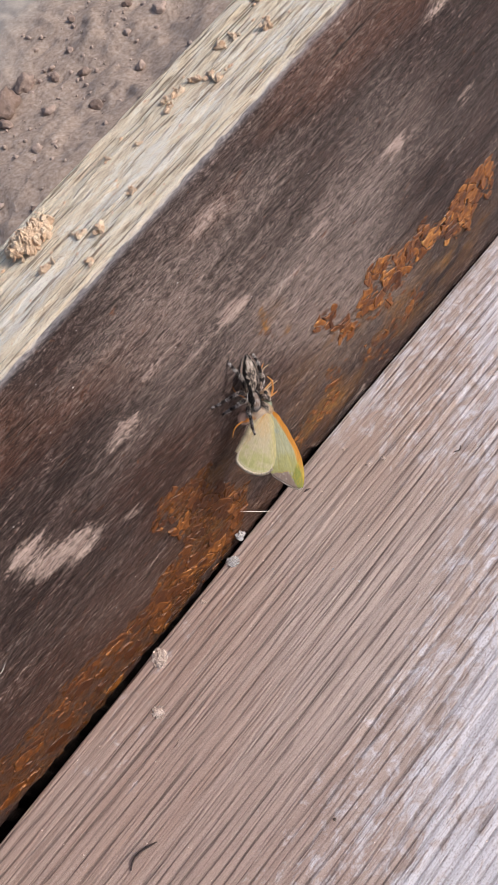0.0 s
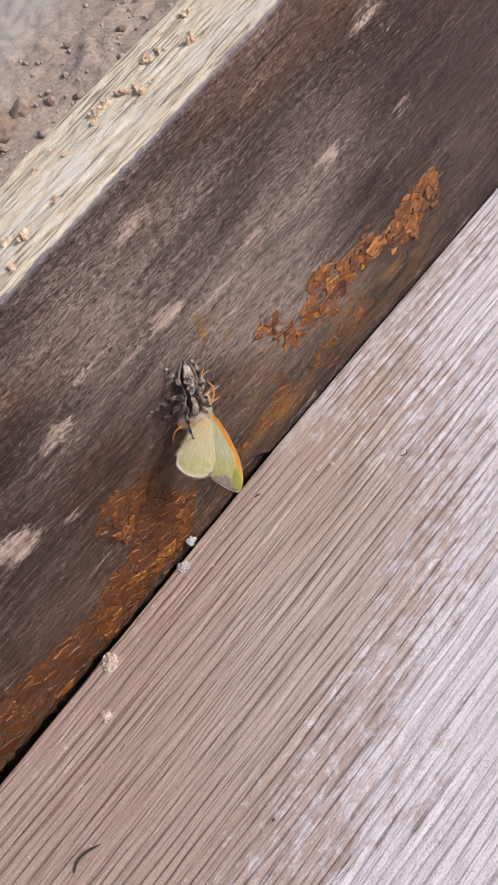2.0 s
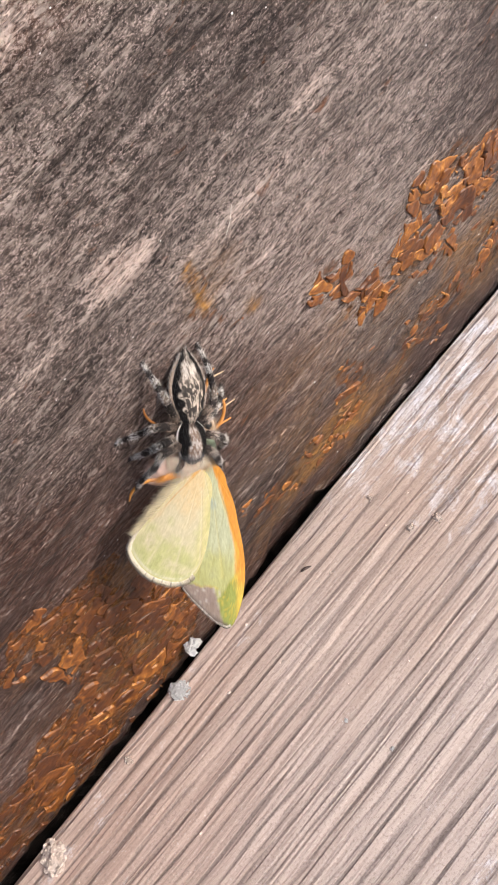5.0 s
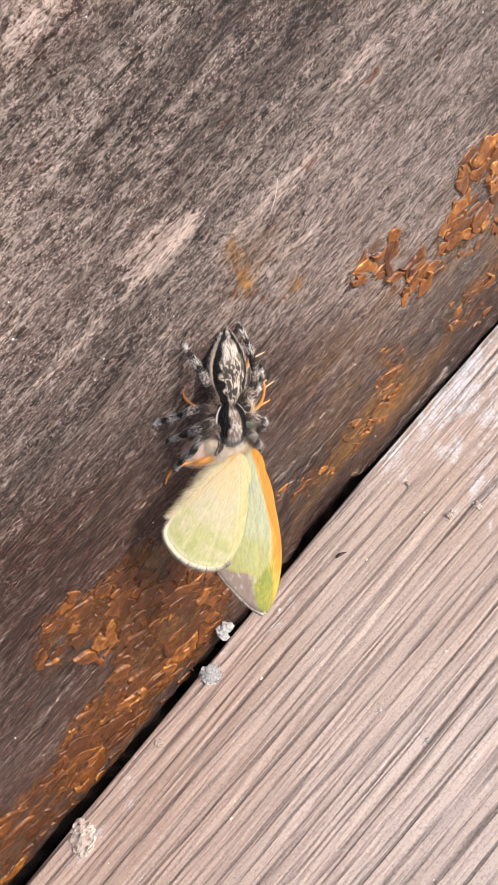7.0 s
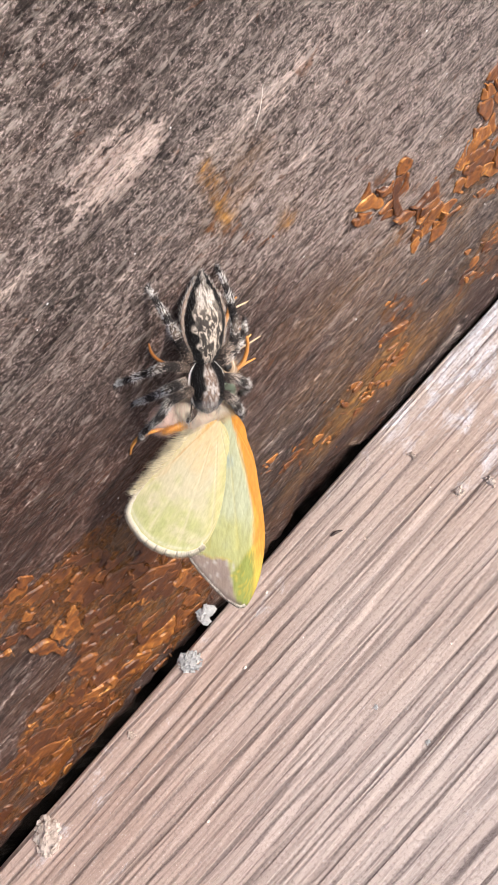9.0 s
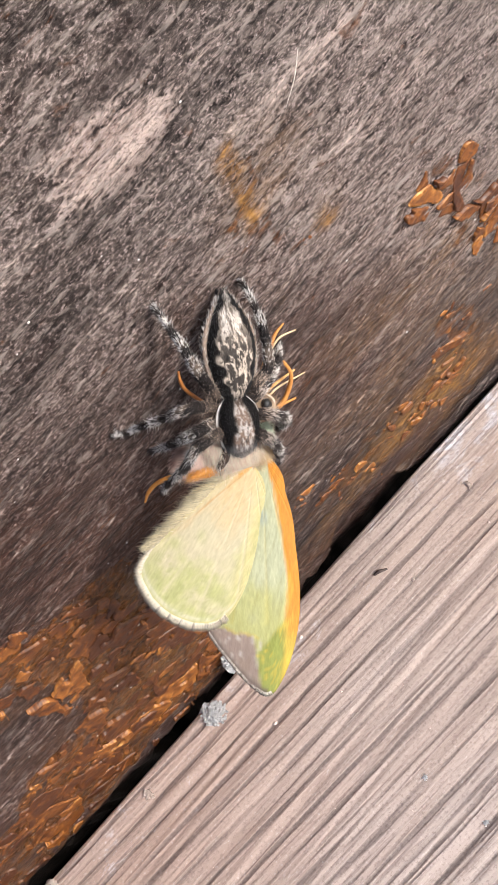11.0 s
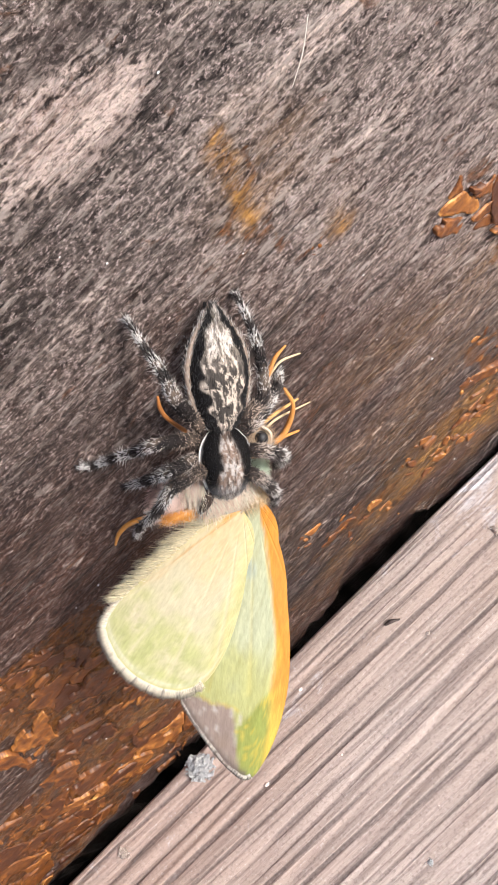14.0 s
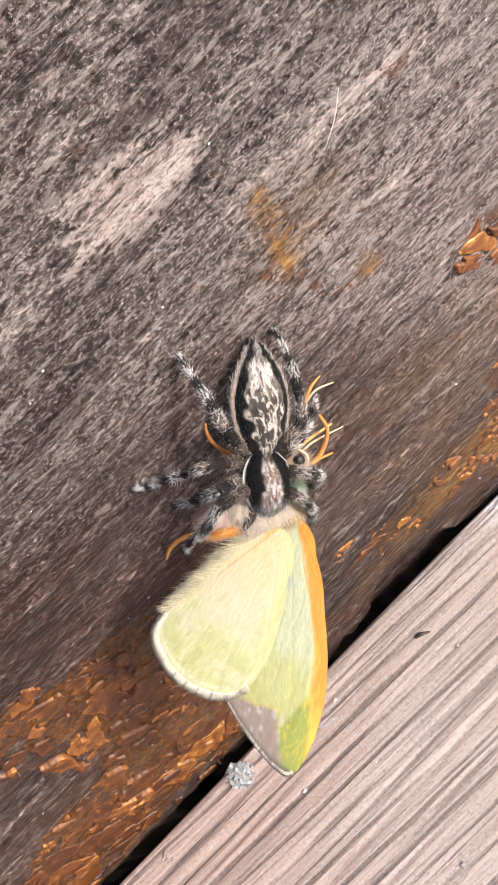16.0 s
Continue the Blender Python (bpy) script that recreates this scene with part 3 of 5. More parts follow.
    lime = np.maximum(blob(X, Y + 0.0885, 0.6, 9.85, 3.6, 0.5), blob(X, Y + 0.0885, 4.4, 9.5, 2.5, 0.6)) * 1.0 + blob(X, Y + 0.0885, -2.5, 9.6, 1.5, 0.35)
    edge = 0.75 * np.exp(-((S - run[len(face) + 4] + 0.0002) / 0.00055) ** 2)
    back = (np.arange(k) > k - 13)[None, :] & np.ones_like(X, bool)
    bare = np.where(back, 0.2, smooth(-0.0003, 0.0003, S - run[len(face) + 4] + 0.00018 * value_noise(X * 150, S * 0, 95) + 0.00022 * value_noise(X * 700, S * 0, 96)))
    me = mesh_of("dark_board", P, grid_faces(len(xs), k), pale=np.clip(pale, 0, 1).ravel(), red=np.clip(red, 0, 1).ravel(), stain=stain.ravel(), gap_shade=gap_shade.ravel(), lime=lime.ravel(), amber=amber.ravel(), arris=edge.ravel(), bare=bare.ravel(), weather_sheen=weather_sheen.ravel())
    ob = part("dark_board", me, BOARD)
    return tagged(ob, "dark-stained upright wooden board with a bleached, weathered top edge", "board", kind="structure")


def deck_edge(x):
    g = -0.0011 + 0.030 * np.asarray(x)
    return np.where(g < -0.0009, g, -0.0009 + 0.15 * (g + 0.0009)) if np.ndim(x) else (g if g < -0.0009 else -0.0009 + 0.15 * (g + 0.0009))


def deck_board():
    xs = spread(-0.135, 0.105, 0.0011, 0.6)
    fine = np.concatenate([np.arange(0.0005, 0.036, 0.00022), np.arange(0.036, 0.092, 0.00045), np.linspace(0.0925, 0.14, 40)])
    r = 0.0005
    prof, nor = [], []
    for z in np.linspace(-0.022, -r, 8):
        prof.append((0.0, z)), nor.append((1, 0))
    for a in np.linspace(0, math.pi / 2, 7)[1:]:
        prof.append((r - r * math.cos(a), -r + r * math.sin(a))), nor.append((math.cos(a), math.sin(a)))
    for y in fine[1:]:
        prof.append((y, 0.0)), nor.append((0, 1))
    prof.append((0.142, -0.002)), nor.append((0, 1))
    prof.append((0.142, -0.022)), nor.append((0, 1))
    prof, nor = np.array(prof), np.array(nor, float)
    k = len(prof)
    X = np.repeat(xs[:, None], k, 1)
    V = np.repeat(prof[None, :, 0], len(xs), 0)
    # open grain: long staggered dark pores that follow the plank
    W = V * 1000 + 1.3 * fractal(X * 11, V * 25, 5, 2) + 0.35 * value_noise(X * 60, V * 90, 8)
    lines = 0
    for freq, cut, seed, stretch in ((0.62, 0.40, 101, 24), (0.95, 0.46, 111, 38), (1.5, 0.52, 121, 60)):
        n = value_noise(X * stretch + 7 * value_noise(W * 0.05, W * 0.4, seed + 3), W * freq * 1.9, seed)
        lines = np.maximum(lines, smooth(cut, cut + 0.30, n))
    lines = lines * smooth(-0.9, 0.2, value_noise(X * 130, W * 2.5, 131) + 0.35)
    bleach = smooth(0.022, 0.065, V + 0.35 * (X - 0.0)) * 1.0 + 0.25 * smooth(0.2, 0.8, value_noise(X * 14, V * 60, 141))
    bleach = bleach * (0.65 + 0.35 * smooth(-0.4, 0.5, fractal(X * 30, V * 120, 151, 3)))
    ruddy = 0.75 * smooth(0.0, -0.07, X + 0.5 * (V - 0.03) + 0.012 * fractal(X * 20, V * 60, 171, 3))
    bleach = bleach + 0.42 * smooth(0.0, 0.025, X) * smooth(0.055, 0.010, V)
    D = -lines * 0.00012 + fractal(X * 30, W * 0.8, 161, 3) * 0.00010 + fractal(X * 90, V * 400, 165, 2) * 0.00005
    D = np.where(nor[None, :, 1] > 0.3, D, 0)
    dent = 1 - np.clip(np.hypot((X - 0.0262) / 0.0022, (V - 0.0285) / 0.0014), 0, 1)
    D = D - dent * 0.0006
    Y = deck_edge(X) - V
    P = np.stack([X, Y, prof[None, :, 1] + D], -1).reshape(-1, 3)
    f = [q[::-1] for q in grid_faces(len(xs), k)]
    me = mesh_of("deck_board", P, f, bleach=np.clip(bleach, 0, 1).ravel(), ruddy=ruddy.ravel())
    return tagged(part("deck_board", me, DECK), "weathered pinkish-brown deck plank with open dark grain, greying and bleached", "plank", kind="structure")


GROUND_Z = -0.26


def ground():
    def axis(a, b, step, far):
        return spread(a, b, step, far, 1.5)
    xs, ys = axis(0.0, 0.62, 0.0045, 60.0), axis(0.40, 1.05, 0.0045, 60.0)
    X, Y = np.meshgrid(xs, ys, indexing="ij")
    near = smooth(1.6, 1.0, np.hypot(X - 0.3, Y - 0.7))
    H = fractal(X * 7, Y * 7, 201, 5) * 0.008 + np.clip(fractal(X * 28, Y * 28, 211, 4), -0.2, 1.5) * 0.004 * smooth(0.75, 0.55, Y - 0.25 * (X - 0.2)) + fractal(X * 90, Y * 90, 221, 2) * 0.0020
    P = np.stack([X, Y, GROUND_Z + H * (0.3 + 0.7 * near)], -1).reshape(-1, 3)
    dust = smooth(0.60, 0.78, Y - 0.35 * (X - 0.2)) * 0.8
    me = mesh_of("ground", P, [q for q in grid_faces(len(xs), len(ys))], dust=dust.ravel())
    me.flip_normals()
    return tagged(part("ground", me, SOIL), "dry crumbly reddish-brown soil turning dusty grey", "soil", kind="structure")


def lump_mesh(name, seed, rough=0.3, flat=0.8, detail=2):
    """An irregular clod or stone of about unit radius."""
    bm = bmesh.new()
    bmesh.ops.create_icosphere(bm, subdivisions=detail, radius=1.0)
    for v in bm.verts:
        d = v.co.normalized()
        s = 1 + rough * noise.noise(d * 1.6 + Vector((seed * 7.1, seed, 3))) + rough * 0.5 * noise.noise(d * 4.2 + Vector((seed, 5, seed * 3.3)))
        v.co = Vector((d.x, d.y, d.z * flat)) * s
    me = bpy.data.meshes.new(name)
    bm.to_mesh(me)
    bm.free()
    me.polygons.foreach_set("use_smooth", [rough < 0.7] * len(me.polygons))
    return me


def at_size(me, size):
    c = me.copy()
    c.transform(Matrix.Diagonal((*size, 1)))
    return c


def soil_clods():
    rng = random.Random(4)
    shapes = [lump_mesh("clod", i + 1, 0.45, 0.8, 3) for i in range(5)]
    big = [(0.205, 0.650, 0.017), (0.242, 0.662, 0.010), (0.385, 0.600, 0.011), (0.375, 0.640, 0.007), (0.335, 0.690, 0.006), (0.315, 0.560, 0.008), (0.265, 0.640, 0.008),
           (0.285, 0.615, 0.008), (0.225, 0.600, 0.009), (0.300, 0.655, 0.006), (0.345, 0.610, 0.006), (0.255, 0.560, 0.010), (0.180, 0.560, 0.008), (0.415, 0.585, 0.007), (0.400, 0.625, 0.005)]
    big = big[:2] + [(x, y, s * 0.62) for x, y, s in big[2:]]
    spots = big + [(rng.uniform(0.05, 0.5), rng.uniform(0.47, 0.72), rng.uniform(0.0015, 0.006) * rng.random() + 0.0012) for _ in range(24)]
    for x, y, s in spots:
        me = at_size(rng.choice(shapes), (s * rng.uniform(0.9, 1.3), s * rng.uniform(0.8, 1.1), s))
        ob = part("soil_clod", me, CLOD)
        me.materials.clear(), me.materials.append(CLOD)
        h = fractal(np.array([x * 7]), np.array([y * 7]), 201, 5)[0] * 0.008
        ob.matrix_world = pose(x, y, GROUND_Z + h + s * 0.25, rng.uniform(-15, 15), rng.uniform(-15, 15), rng.uniform(0, 360))
        tagged(ob, "rounded clod of dry reddish soil lying on the ground" if s > 0.006 else "small crumb of dry soil on the ground", "clod", "soil clods")

    # finer crumbs strewn between them, thickest in a band along the board
    v, f = [], []
    bits = [lump_mesh("bit", 60 + i, 0.5, 0.8, 1) for i in range(4)]
    for _ in range(420):
        x = rng.uniform(0.05, 0.5)
        y = 0.60 + 0.30 * (x - 0.25) + rng.gauss(0, 0.05)
        s = 0.0007 + 0.0028 * rng.random() ** 3
        me, o = rng.choice(bits), len(v)
        h = fractal(np.array([x * 7]), np.array([y * 7]), 201, 5)[0] * 0.008
        m = pose(x, y, GROUND_Z + h + s * 0.1, rng.uniform(0, 360), 0, rng.uniform(0, 360)) @ Matrix.Diagonal((s * rng.uniform(0.8, 1.5), s, s * 0.9, 1))
        v.extend(m @ p.co for p in me.vertices)
        f.extend(tuple(o + i for i in p.vertices) for p in me.polygons)
    tagged(part("soil_crumbs", mesh_of("soil_crumbs", v, f), CLOD), "fine crumbs of dry brown soil strewn over the ground", "soil", kind="stuff")


def torn_plates(ring, size, stretch, present, lift, light, seed, step=0.00015):
    """Old varnish over a ring, cracked into plates with lifted rims: yields the mesh parts of each plate."""
    x0, x1 = min(p[0] for p in ring) * CM - 0.002, max(p[0] for p in ring) * CM + 0.002
    z0, z1 = min(p[1] for p in ring) * CM - 0.002, max(p[1] for p in ring) * CM + 0.002
    X, Z = np.meshgrid(np.arange(x0, x1, step), np.arange(z0, z1, step), indexing="ij")
    wx = X + 0.0010 * fractal(X * 260, Z * 320, seed + 1, 3)
    wz = Z + 0.0010 * fractal(X * 260, Z * 320, seed + 2, 3)
    rng = np.random.RandomState(seed)
    gx, gz = np.meshgrid(np.arange(x0, x1 + size, size * stretch), np.arange(z0, z1 + size, size), indexing="ij")
    sites = np.stack([gx.ravel(), gz.ravel()], -1) + rng.uniform(-0.5, 0.5, (gx.size, 2)) * np.array([size * stretch, size])
    # skewed cells: the varnish tears along and across the grain
    a = np.stack([wx.ravel() / stretch + 0.25 * wz.ravel(), wz.ravel()], -1)
    c = np.stack([sites[:, 0] / stretch + 0.25 * sites[:, 1], sites[:, 1]], -1)
    near, far, cell = np.full(len(a), 9.0), np.full(len(a), 9.0), np.zeros(len(a), int)
    for k, p in enumerate(c):
        d = np.hypot(a[:, 0] - p[0], a[:, 1] - p[1])
        closer = d < near
        far = np.where(closer, near, np.minimum(far, d))
        cell = np.where(closer, k, cell)
        near = np.minimum(near, d)
    edge = ((far - near) * 0.5).reshape(X.shape)
    cell = cell.reshape(X.shape)
    shown = rng.rand(len(sites)) < present
    inside = in_region(X + 0.0022 * fractal(X * 190, Z * 260, seed + 3, 4), Z + 0.0022 * fractal(X * 190, Z * 260, seed + 4, 4), ring)
    gap = 0.00002 + 0.00016 * np.clip(fractal(X * 500, Z * 700, seed + 5, 2), 0, 1)
    holes = fractal(X * 420, Z * 620, seed + 6, 3) > -0.70
    mask = inside & shown[cell] & (edge > gap) & holes & (Z > -0.0020) & (X > -0.112) & (X < 0.09)
    soft = mask.astype(float)
    for _ in range(2):
        soft[1:-1, 1:-1] = (soft[1:-1, 1:-1] * 2 + soft[:-2, 1:-1] + soft[2:, 1:-1] + soft[1:-1, :-2] + soft[1:-1, 2:]) / 6
    rim = np.maximum(np.exp(-edge / 0.00013) * 0.75, 0.9 * (1 - smooth(0.5, 0.95, soft)))
    tilt = rng.normal(0, 0.10, (len(sites), 2))
    own = rng.uniform(0.2, 1.0, len(sites))
    dx, dz = X - sites[cell][..., 0], Z - sites[cell][..., 1]
    H = 0.00008 + lift * (0.25 + 0.75 * rim * own[cell]) + np.clip(tilt[cell][..., 0] * dx + tilt[cell][..., 1] * dz, -0.0002, 0.0003) + 0.00007 * fractal(X * 700, Z * 1100, seed + 7, 3)
    H = np.clip(H, 0.00005, 0.0009)
    coarse = min(size / 0.0022, 1.0)
    shade = np.clip(0.09 + light + (0.30 + 0.45 * coarse) * rim * (0.4 + 0.6 * own[cell]) + 0.40 * (own[cell] - 0.6), 0, 1.1)
    # fine raised wrinkles in the film
    wrinkle = np.exp(-(fractal(X * 420, Z * 520, seed + 8, 3) / 0.10) ** 2) * coarse
    H = H + 0.00009 * wrinkle
    shade = shade + 0.22 * wrinkle * (0.4 + 0.6 * own[cell])
    ok = mask[:-1, :-1] & mask[1:, :-1] & mask[1:, 1:] & mask[:-1, 1:]
    for part_of in (cell[:-1, :-1], cell[1:, :-1], cell[1:, 1:], cell[:-1, 1:]):
        ok &= part_of == cell[:-1, :-1]
    by_cell = collections.defaultdict(list)
    for i, j in zip(*np.nonzero(ok)):
        by_cell[cell[i, j]].append((i, j))
    for k, quads in by_cell.items():
        ids, v, f, tone, edges = {}, [], [], [], collections.Counter()

        def vert(i, j):
            if (i, j) not in ids:
                ids[i, j] = len(v)
                v.append((X[i, j], -H[i, j], Z[i, j]))
                tone.append(shade[i, j])
            return ids[i, j]
        for i, j in quads:
            q = (vert(i, j), vert(i + 1, j), vert(i + 1, j + 1), vert(i, j + 1))
            f.append(q)
            for m, n in zip(q, q[1:] + q[:1]):
                edges[m, n] += 1
        # round off the outline, then a torn, steep side down to the wood
        foot, around = {}, collections.defaultdict(list)
        border = [e for e in edges if e[::-1] not in edges]
        for m, n in border:
            around[m].append(n)
            around[n].append(m)
        for _ in range(2):
            moved = {m: [0.5 * v[m][i] + 0.5 * sum(v[n][i] for n in ns) / len(ns) for i in range(3)] for m, ns in around.items()}
            for m, p in moved.items():
                v[m] = tuple(p)
        for m, n in border:
            for w in (m, n):
                if w not in foot:
                    foot[w] = len(v)
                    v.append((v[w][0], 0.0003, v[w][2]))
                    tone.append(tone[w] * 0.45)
            f.append((n, m, foot[m], foot[n]))
        yield v, f, tone, len(quads)


def varnish(board):
    """Crumbling varnish on the dark board: the large plates one by one, the crumbs between them together."""
    loose_v, loose_f, loose_r = [], [], []
    # ring, plate size in millimetres, stretch along the grain, share left, lift in millimetres, lightness
    for n, (ring, size, stretch, present, lift, light) in enumerate((
            (0, 4.2, 1.1, 0.55, 0.22, 0.02), (0, 1.8, 1.3, 0.45, 0.10, -0.02), (1, 2.6, 2.0, 0.28, 0.16, 0.00), (1, 1.2, 2.4, 0.22, 0.08, -0.04),
            (2, 3.8, 1.1, 0.78, 0.26, 0.20), (2, 1.7, 1.5, 0.60, 0.13, 0.18), (3, 2.6, 1.2, 0.50, 0.20, 0.14), (3, 1.3, 1.5, 0.34, 0.10, 0.12),
            (4, 1.7, 1.6, 0.22, 0.08, 0.22), (4, 0.9, 1.8, 0.30, 0.05, 0.30), (6, 0.5, 1.0, 0.10, 0.06, 0.40))):
        for v, f, tone, count in torn_plates(VARNISH[ring], size * MM, stretch, present, lift * MM, light, 700 + 13 * n):
            if count > 50 and size > 1.6:
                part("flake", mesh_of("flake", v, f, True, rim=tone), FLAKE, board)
            elif count > 1:
                o = len(loose_v)
                loose_v += v
                loose_f += [tuple(o + i for i in q) for q in f]
                loose_r += tone
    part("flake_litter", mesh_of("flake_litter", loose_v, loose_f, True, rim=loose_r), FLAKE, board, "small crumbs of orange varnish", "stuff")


GRAINS = [lump_mesh("grain", 500 + i, 0.75, 0.8, 2) for i in range(7)]


def pile(name, place, spots, mat, label, category, group="", grain="grain"):
    """A little heap of separate grains; spots are x, y, z, size in metres."""
    rng = random.Random(len(spots) + int(place.translation.x * 1e5))
    top = thing(name, place, label, category, group)
    reach = max(abs(p[0]) for p in spots), max(abs(p[1]) for p in spots), max(p[2] + p[3] for p in spots)
    base = lump_mesh("core", rng.randrange(900), 0.55, 1.0, 3)
    base.materials.append(mat)
    core = part("core", base, mat, top)
    core.matrix_basis = pose(0, 0, 0.1 * reach[2]) @ Matrix.Diagonal((reach[0] * 0.72, reach[1] * 0.72, reach[2] * 0.62, 1))
    for x, y, z, s in spots:
        ob = part(grain, GRAIN_OF[mat.name][rng.randrange(7)], mat, top)
        ob.matrix_basis = pose(x, y, z, rng.uniform(0, 360), rng.uniform(0, 360), rng.uniform(0, 360)) @ Matrix.Diagonal((s * rng.uniform(0.7, 1.7), s * rng.uniform(0.5, 1.2), s * rng.uniform(0.5, 1.1), 1))
    return top


GRAIN_OF = {}
for stuff in (CRUST, GRIT, STONE, CLOD):
    GRAIN_OF[stuff.name] = [g.copy() for g in GRAINS]
    for g in GRAIN_OF[stuff.name]:
        g.materials.append(stuff)


def crumbs():
    rng = random.Random(21)
    heap = []
    for i in range(95):
        a, r = rng.uniform(0, 6.28), rng.random() ** 0.6
        heap.append((r * math.cos(a) * 0.0052, r * math.sin(a) * 0.0026, (1 - r) * 0.0022 + 0.0003, rng.uniform(0.00035, 0.0008)))
    pile("mud_heap", pose(-0.0150, 0.0168, board_top(-0.015) + 0.0001, 0, 0, 4), heap, CRUST, "small heap of crumbly orange-brown mud on the board's top edge", "mud", "", "crumb")
    for i, (x, y, s) in enumerate(((-1.26, 0.34, 0.9), (-0.72, 0.66, 1.2), (-1.74, 0.96, 1.0), (3.9, 1.05, 1.3), (-0.95, 0.95, 0.9), (2.57, 1.05, 1.0), (2.41, 1.43, 1.0), (1.9, 1.6, 1.1), (2.1, 1.52, 0.9), (2.64, 1.25, 0.8),
                                   (1.7, 1.45, 0.8), (0.1, 0.74, 0.7), (3.2, 1.6, 0.9), (3.5, 1.5, 0.7), (0.9, 1.4, 0.6), (4.4, 1.7, 0.9), (0.4, 1.7, 0.6), (5.1, 1.2, 0.9))):
        s *= MM
        spots = [(rng.gauss(0, s * 0.7), rng.gauss(0, s * 0.5), rng.uniform(0.1, 0.5) * s, s * rng.uniform(0.25, 0.55)) for _ in range(8)]
        pile("mud_crumb", pose(x * CM, y * CM, board_top(x * CM), 0, 0, rng.uniform(0, 360)), spots, CRUST, "crumbs of dried orange-brown mud on the board's top edge", "mud", "mud crumbs on the board", "crumb")
    # grit fallen on the deck
    for i, (x, y, s, n, mat, name, label) in enumerate((
            (-2.72, -0.33, 1.75, 60, STONE, "grey_lump", "crumbly pale grey lump lying on the deck plank"),
            (-5.48, -0.50, 2.3, 90, GRIT, "grit_pile", "little pile of pale sandy grit on the deck plank"),
            (-6.35, -1.34, 1.7, 48, GRIT, "grit_pile", "thin scatter of pale sandy grit on the deck plank"),
            (-3.88, -0.42, 0.9, 12, GRIT, "grit_crumb", "crumb of pale grit beside the gap"),
            (1.44, -1.64, 0.9, 14, GRIT, "grit_crumb", "crumb of pale grit on the deck plank"),
            (1.11, -0.67, 0.7, 9, GRIT, "grit_crumb", "crumb of pale grit on the deck plank"),
            (1.11, -1.43, 0.8, 12, GRIT, "grit_crumb", "crumb of pale grit on the deck plank"),
            (4.73, -2.45, 0.6, 8, GRIT, "grit_crumb", "tiny crumb of pale grit on the deck plank"),
            (-0.08, -0.95, 0.35, 6, GRIT, "grit_crumb", "tiny crumb of pale grit on the deck plank"),
            (-1.31, -3.06, 0.4, 6, STONE, "grey_lump", "tiny white chip on the deck plank"),
            (-1.86, -2.97, 0.28, 5, CLOD, "soil_crumb", "tiny dark crumb of soil on the deck plank"),
            (-5.41, -5.69, 0.45, 6, CLOD, "soil_crumb", "tiny dark crumb of soil on the deck plank"),
            (5.7, -0.25, 0.5, 6, STONE, "grey_lump", "small white chip by the gap"),
            (-1.45, -2.4, 0.5, 7, STONE, "grey_lump", "small white chip on the deck plank"))):
        s *= MM
        spots = []
        for _ in range(int(n * 1.6)):
            a, r = rng.uniform(0, 6.28), rng.random() ** 0.6
            spots.append((r * math.cos(a) * s, r * math.sin(a) * s * 0.8, (1 - r) * s * 0.2 + 0.00005, rng.uniform(0.05, 0.17) * s))
        pile(name, pose(x * CM, y * CM, 0, 0, 0, rng.uniform(0, 360)), spots, mat, label, "grit")
    pile("pebble", pose(-0.0213, -0.0010, 0.0014), [(rng.gauss(0, 0.0005), rng.gauss(0, 0.0003), rng.gauss(0, 0.0004), rng.uniform(0.0003, 0.0007)) for _ in range(20)], STONE, "pale grey grain wedged in the gap under the board", "pebble")
    # specks of dust, too many to count
    v, f = [], []
    shapes = [lump_mesh("speck", 90 + i, 0.4, 0.8, 1) for i in range(3)]

    def speck(place, s):
        me, o = rng.choice(shapes), len(v)
        m = Matrix.Translation(place) @ Matrix.Diagonal((s * rng.uniform(0.7, 1.5), s, s * 0.8, 1))
        v.extend(m @ p.co for p in me.vertices)
        f.extend(tuple(o + i for i in p.vertices) for p in me.polygons)
    for _ in range(420):
        x, d = rng.uniform(-0.12, 0.1), rng.uniform(0.001, 0.09)
        speck((x, deck_edge(x) - d, 0.0), (0.04 + 0.22 * rng.random() ** 4) * MM)
    tagged(part("dust_specks", mesh_of("dust_specks", v, f), GRIT), "pale specks of dust scattered over the deck plank", "dust", kind="stuff")
    v, f = [], []
    for _ in range(520):
        x, z = rng.uniform(-0.11, 0.09), rng.uniform(0.002, 0.086)
        speck((x, -0.00008, z), (0.03 + 0.11 * rng.random() ** 4) * MM)
    tagged(part("wall_specks", mesh_of("wall_specks", v, f), STONE), "tiny pale grains clinging to the dark board", "dust", kind="stuff")
    v, f = [], []
    for _ in range(500):
        x, y = rng.uniform(-0.06, 0.08), rng.uniform(0.003, 0.0215)
        speck((x, y, board_top(x)), (0.05 + 0.3 * rng.random() ** 3) * MM)
    tagged(part("edge_grit", mesh_of("edge_grit", v, f), CRUST), "gritty mud grains on the board's top edge", "dust", kind="stuff")


def fibre(name, points, radius, mat, label):
    v, f = tube(points, [radius * 0.6] + [radius] * (len(points) - 2) + [radius * 0.4], 6, 6)[:2]
    return tagged(part(name, mesh_of(name, v, f), mat), label, "fibre")


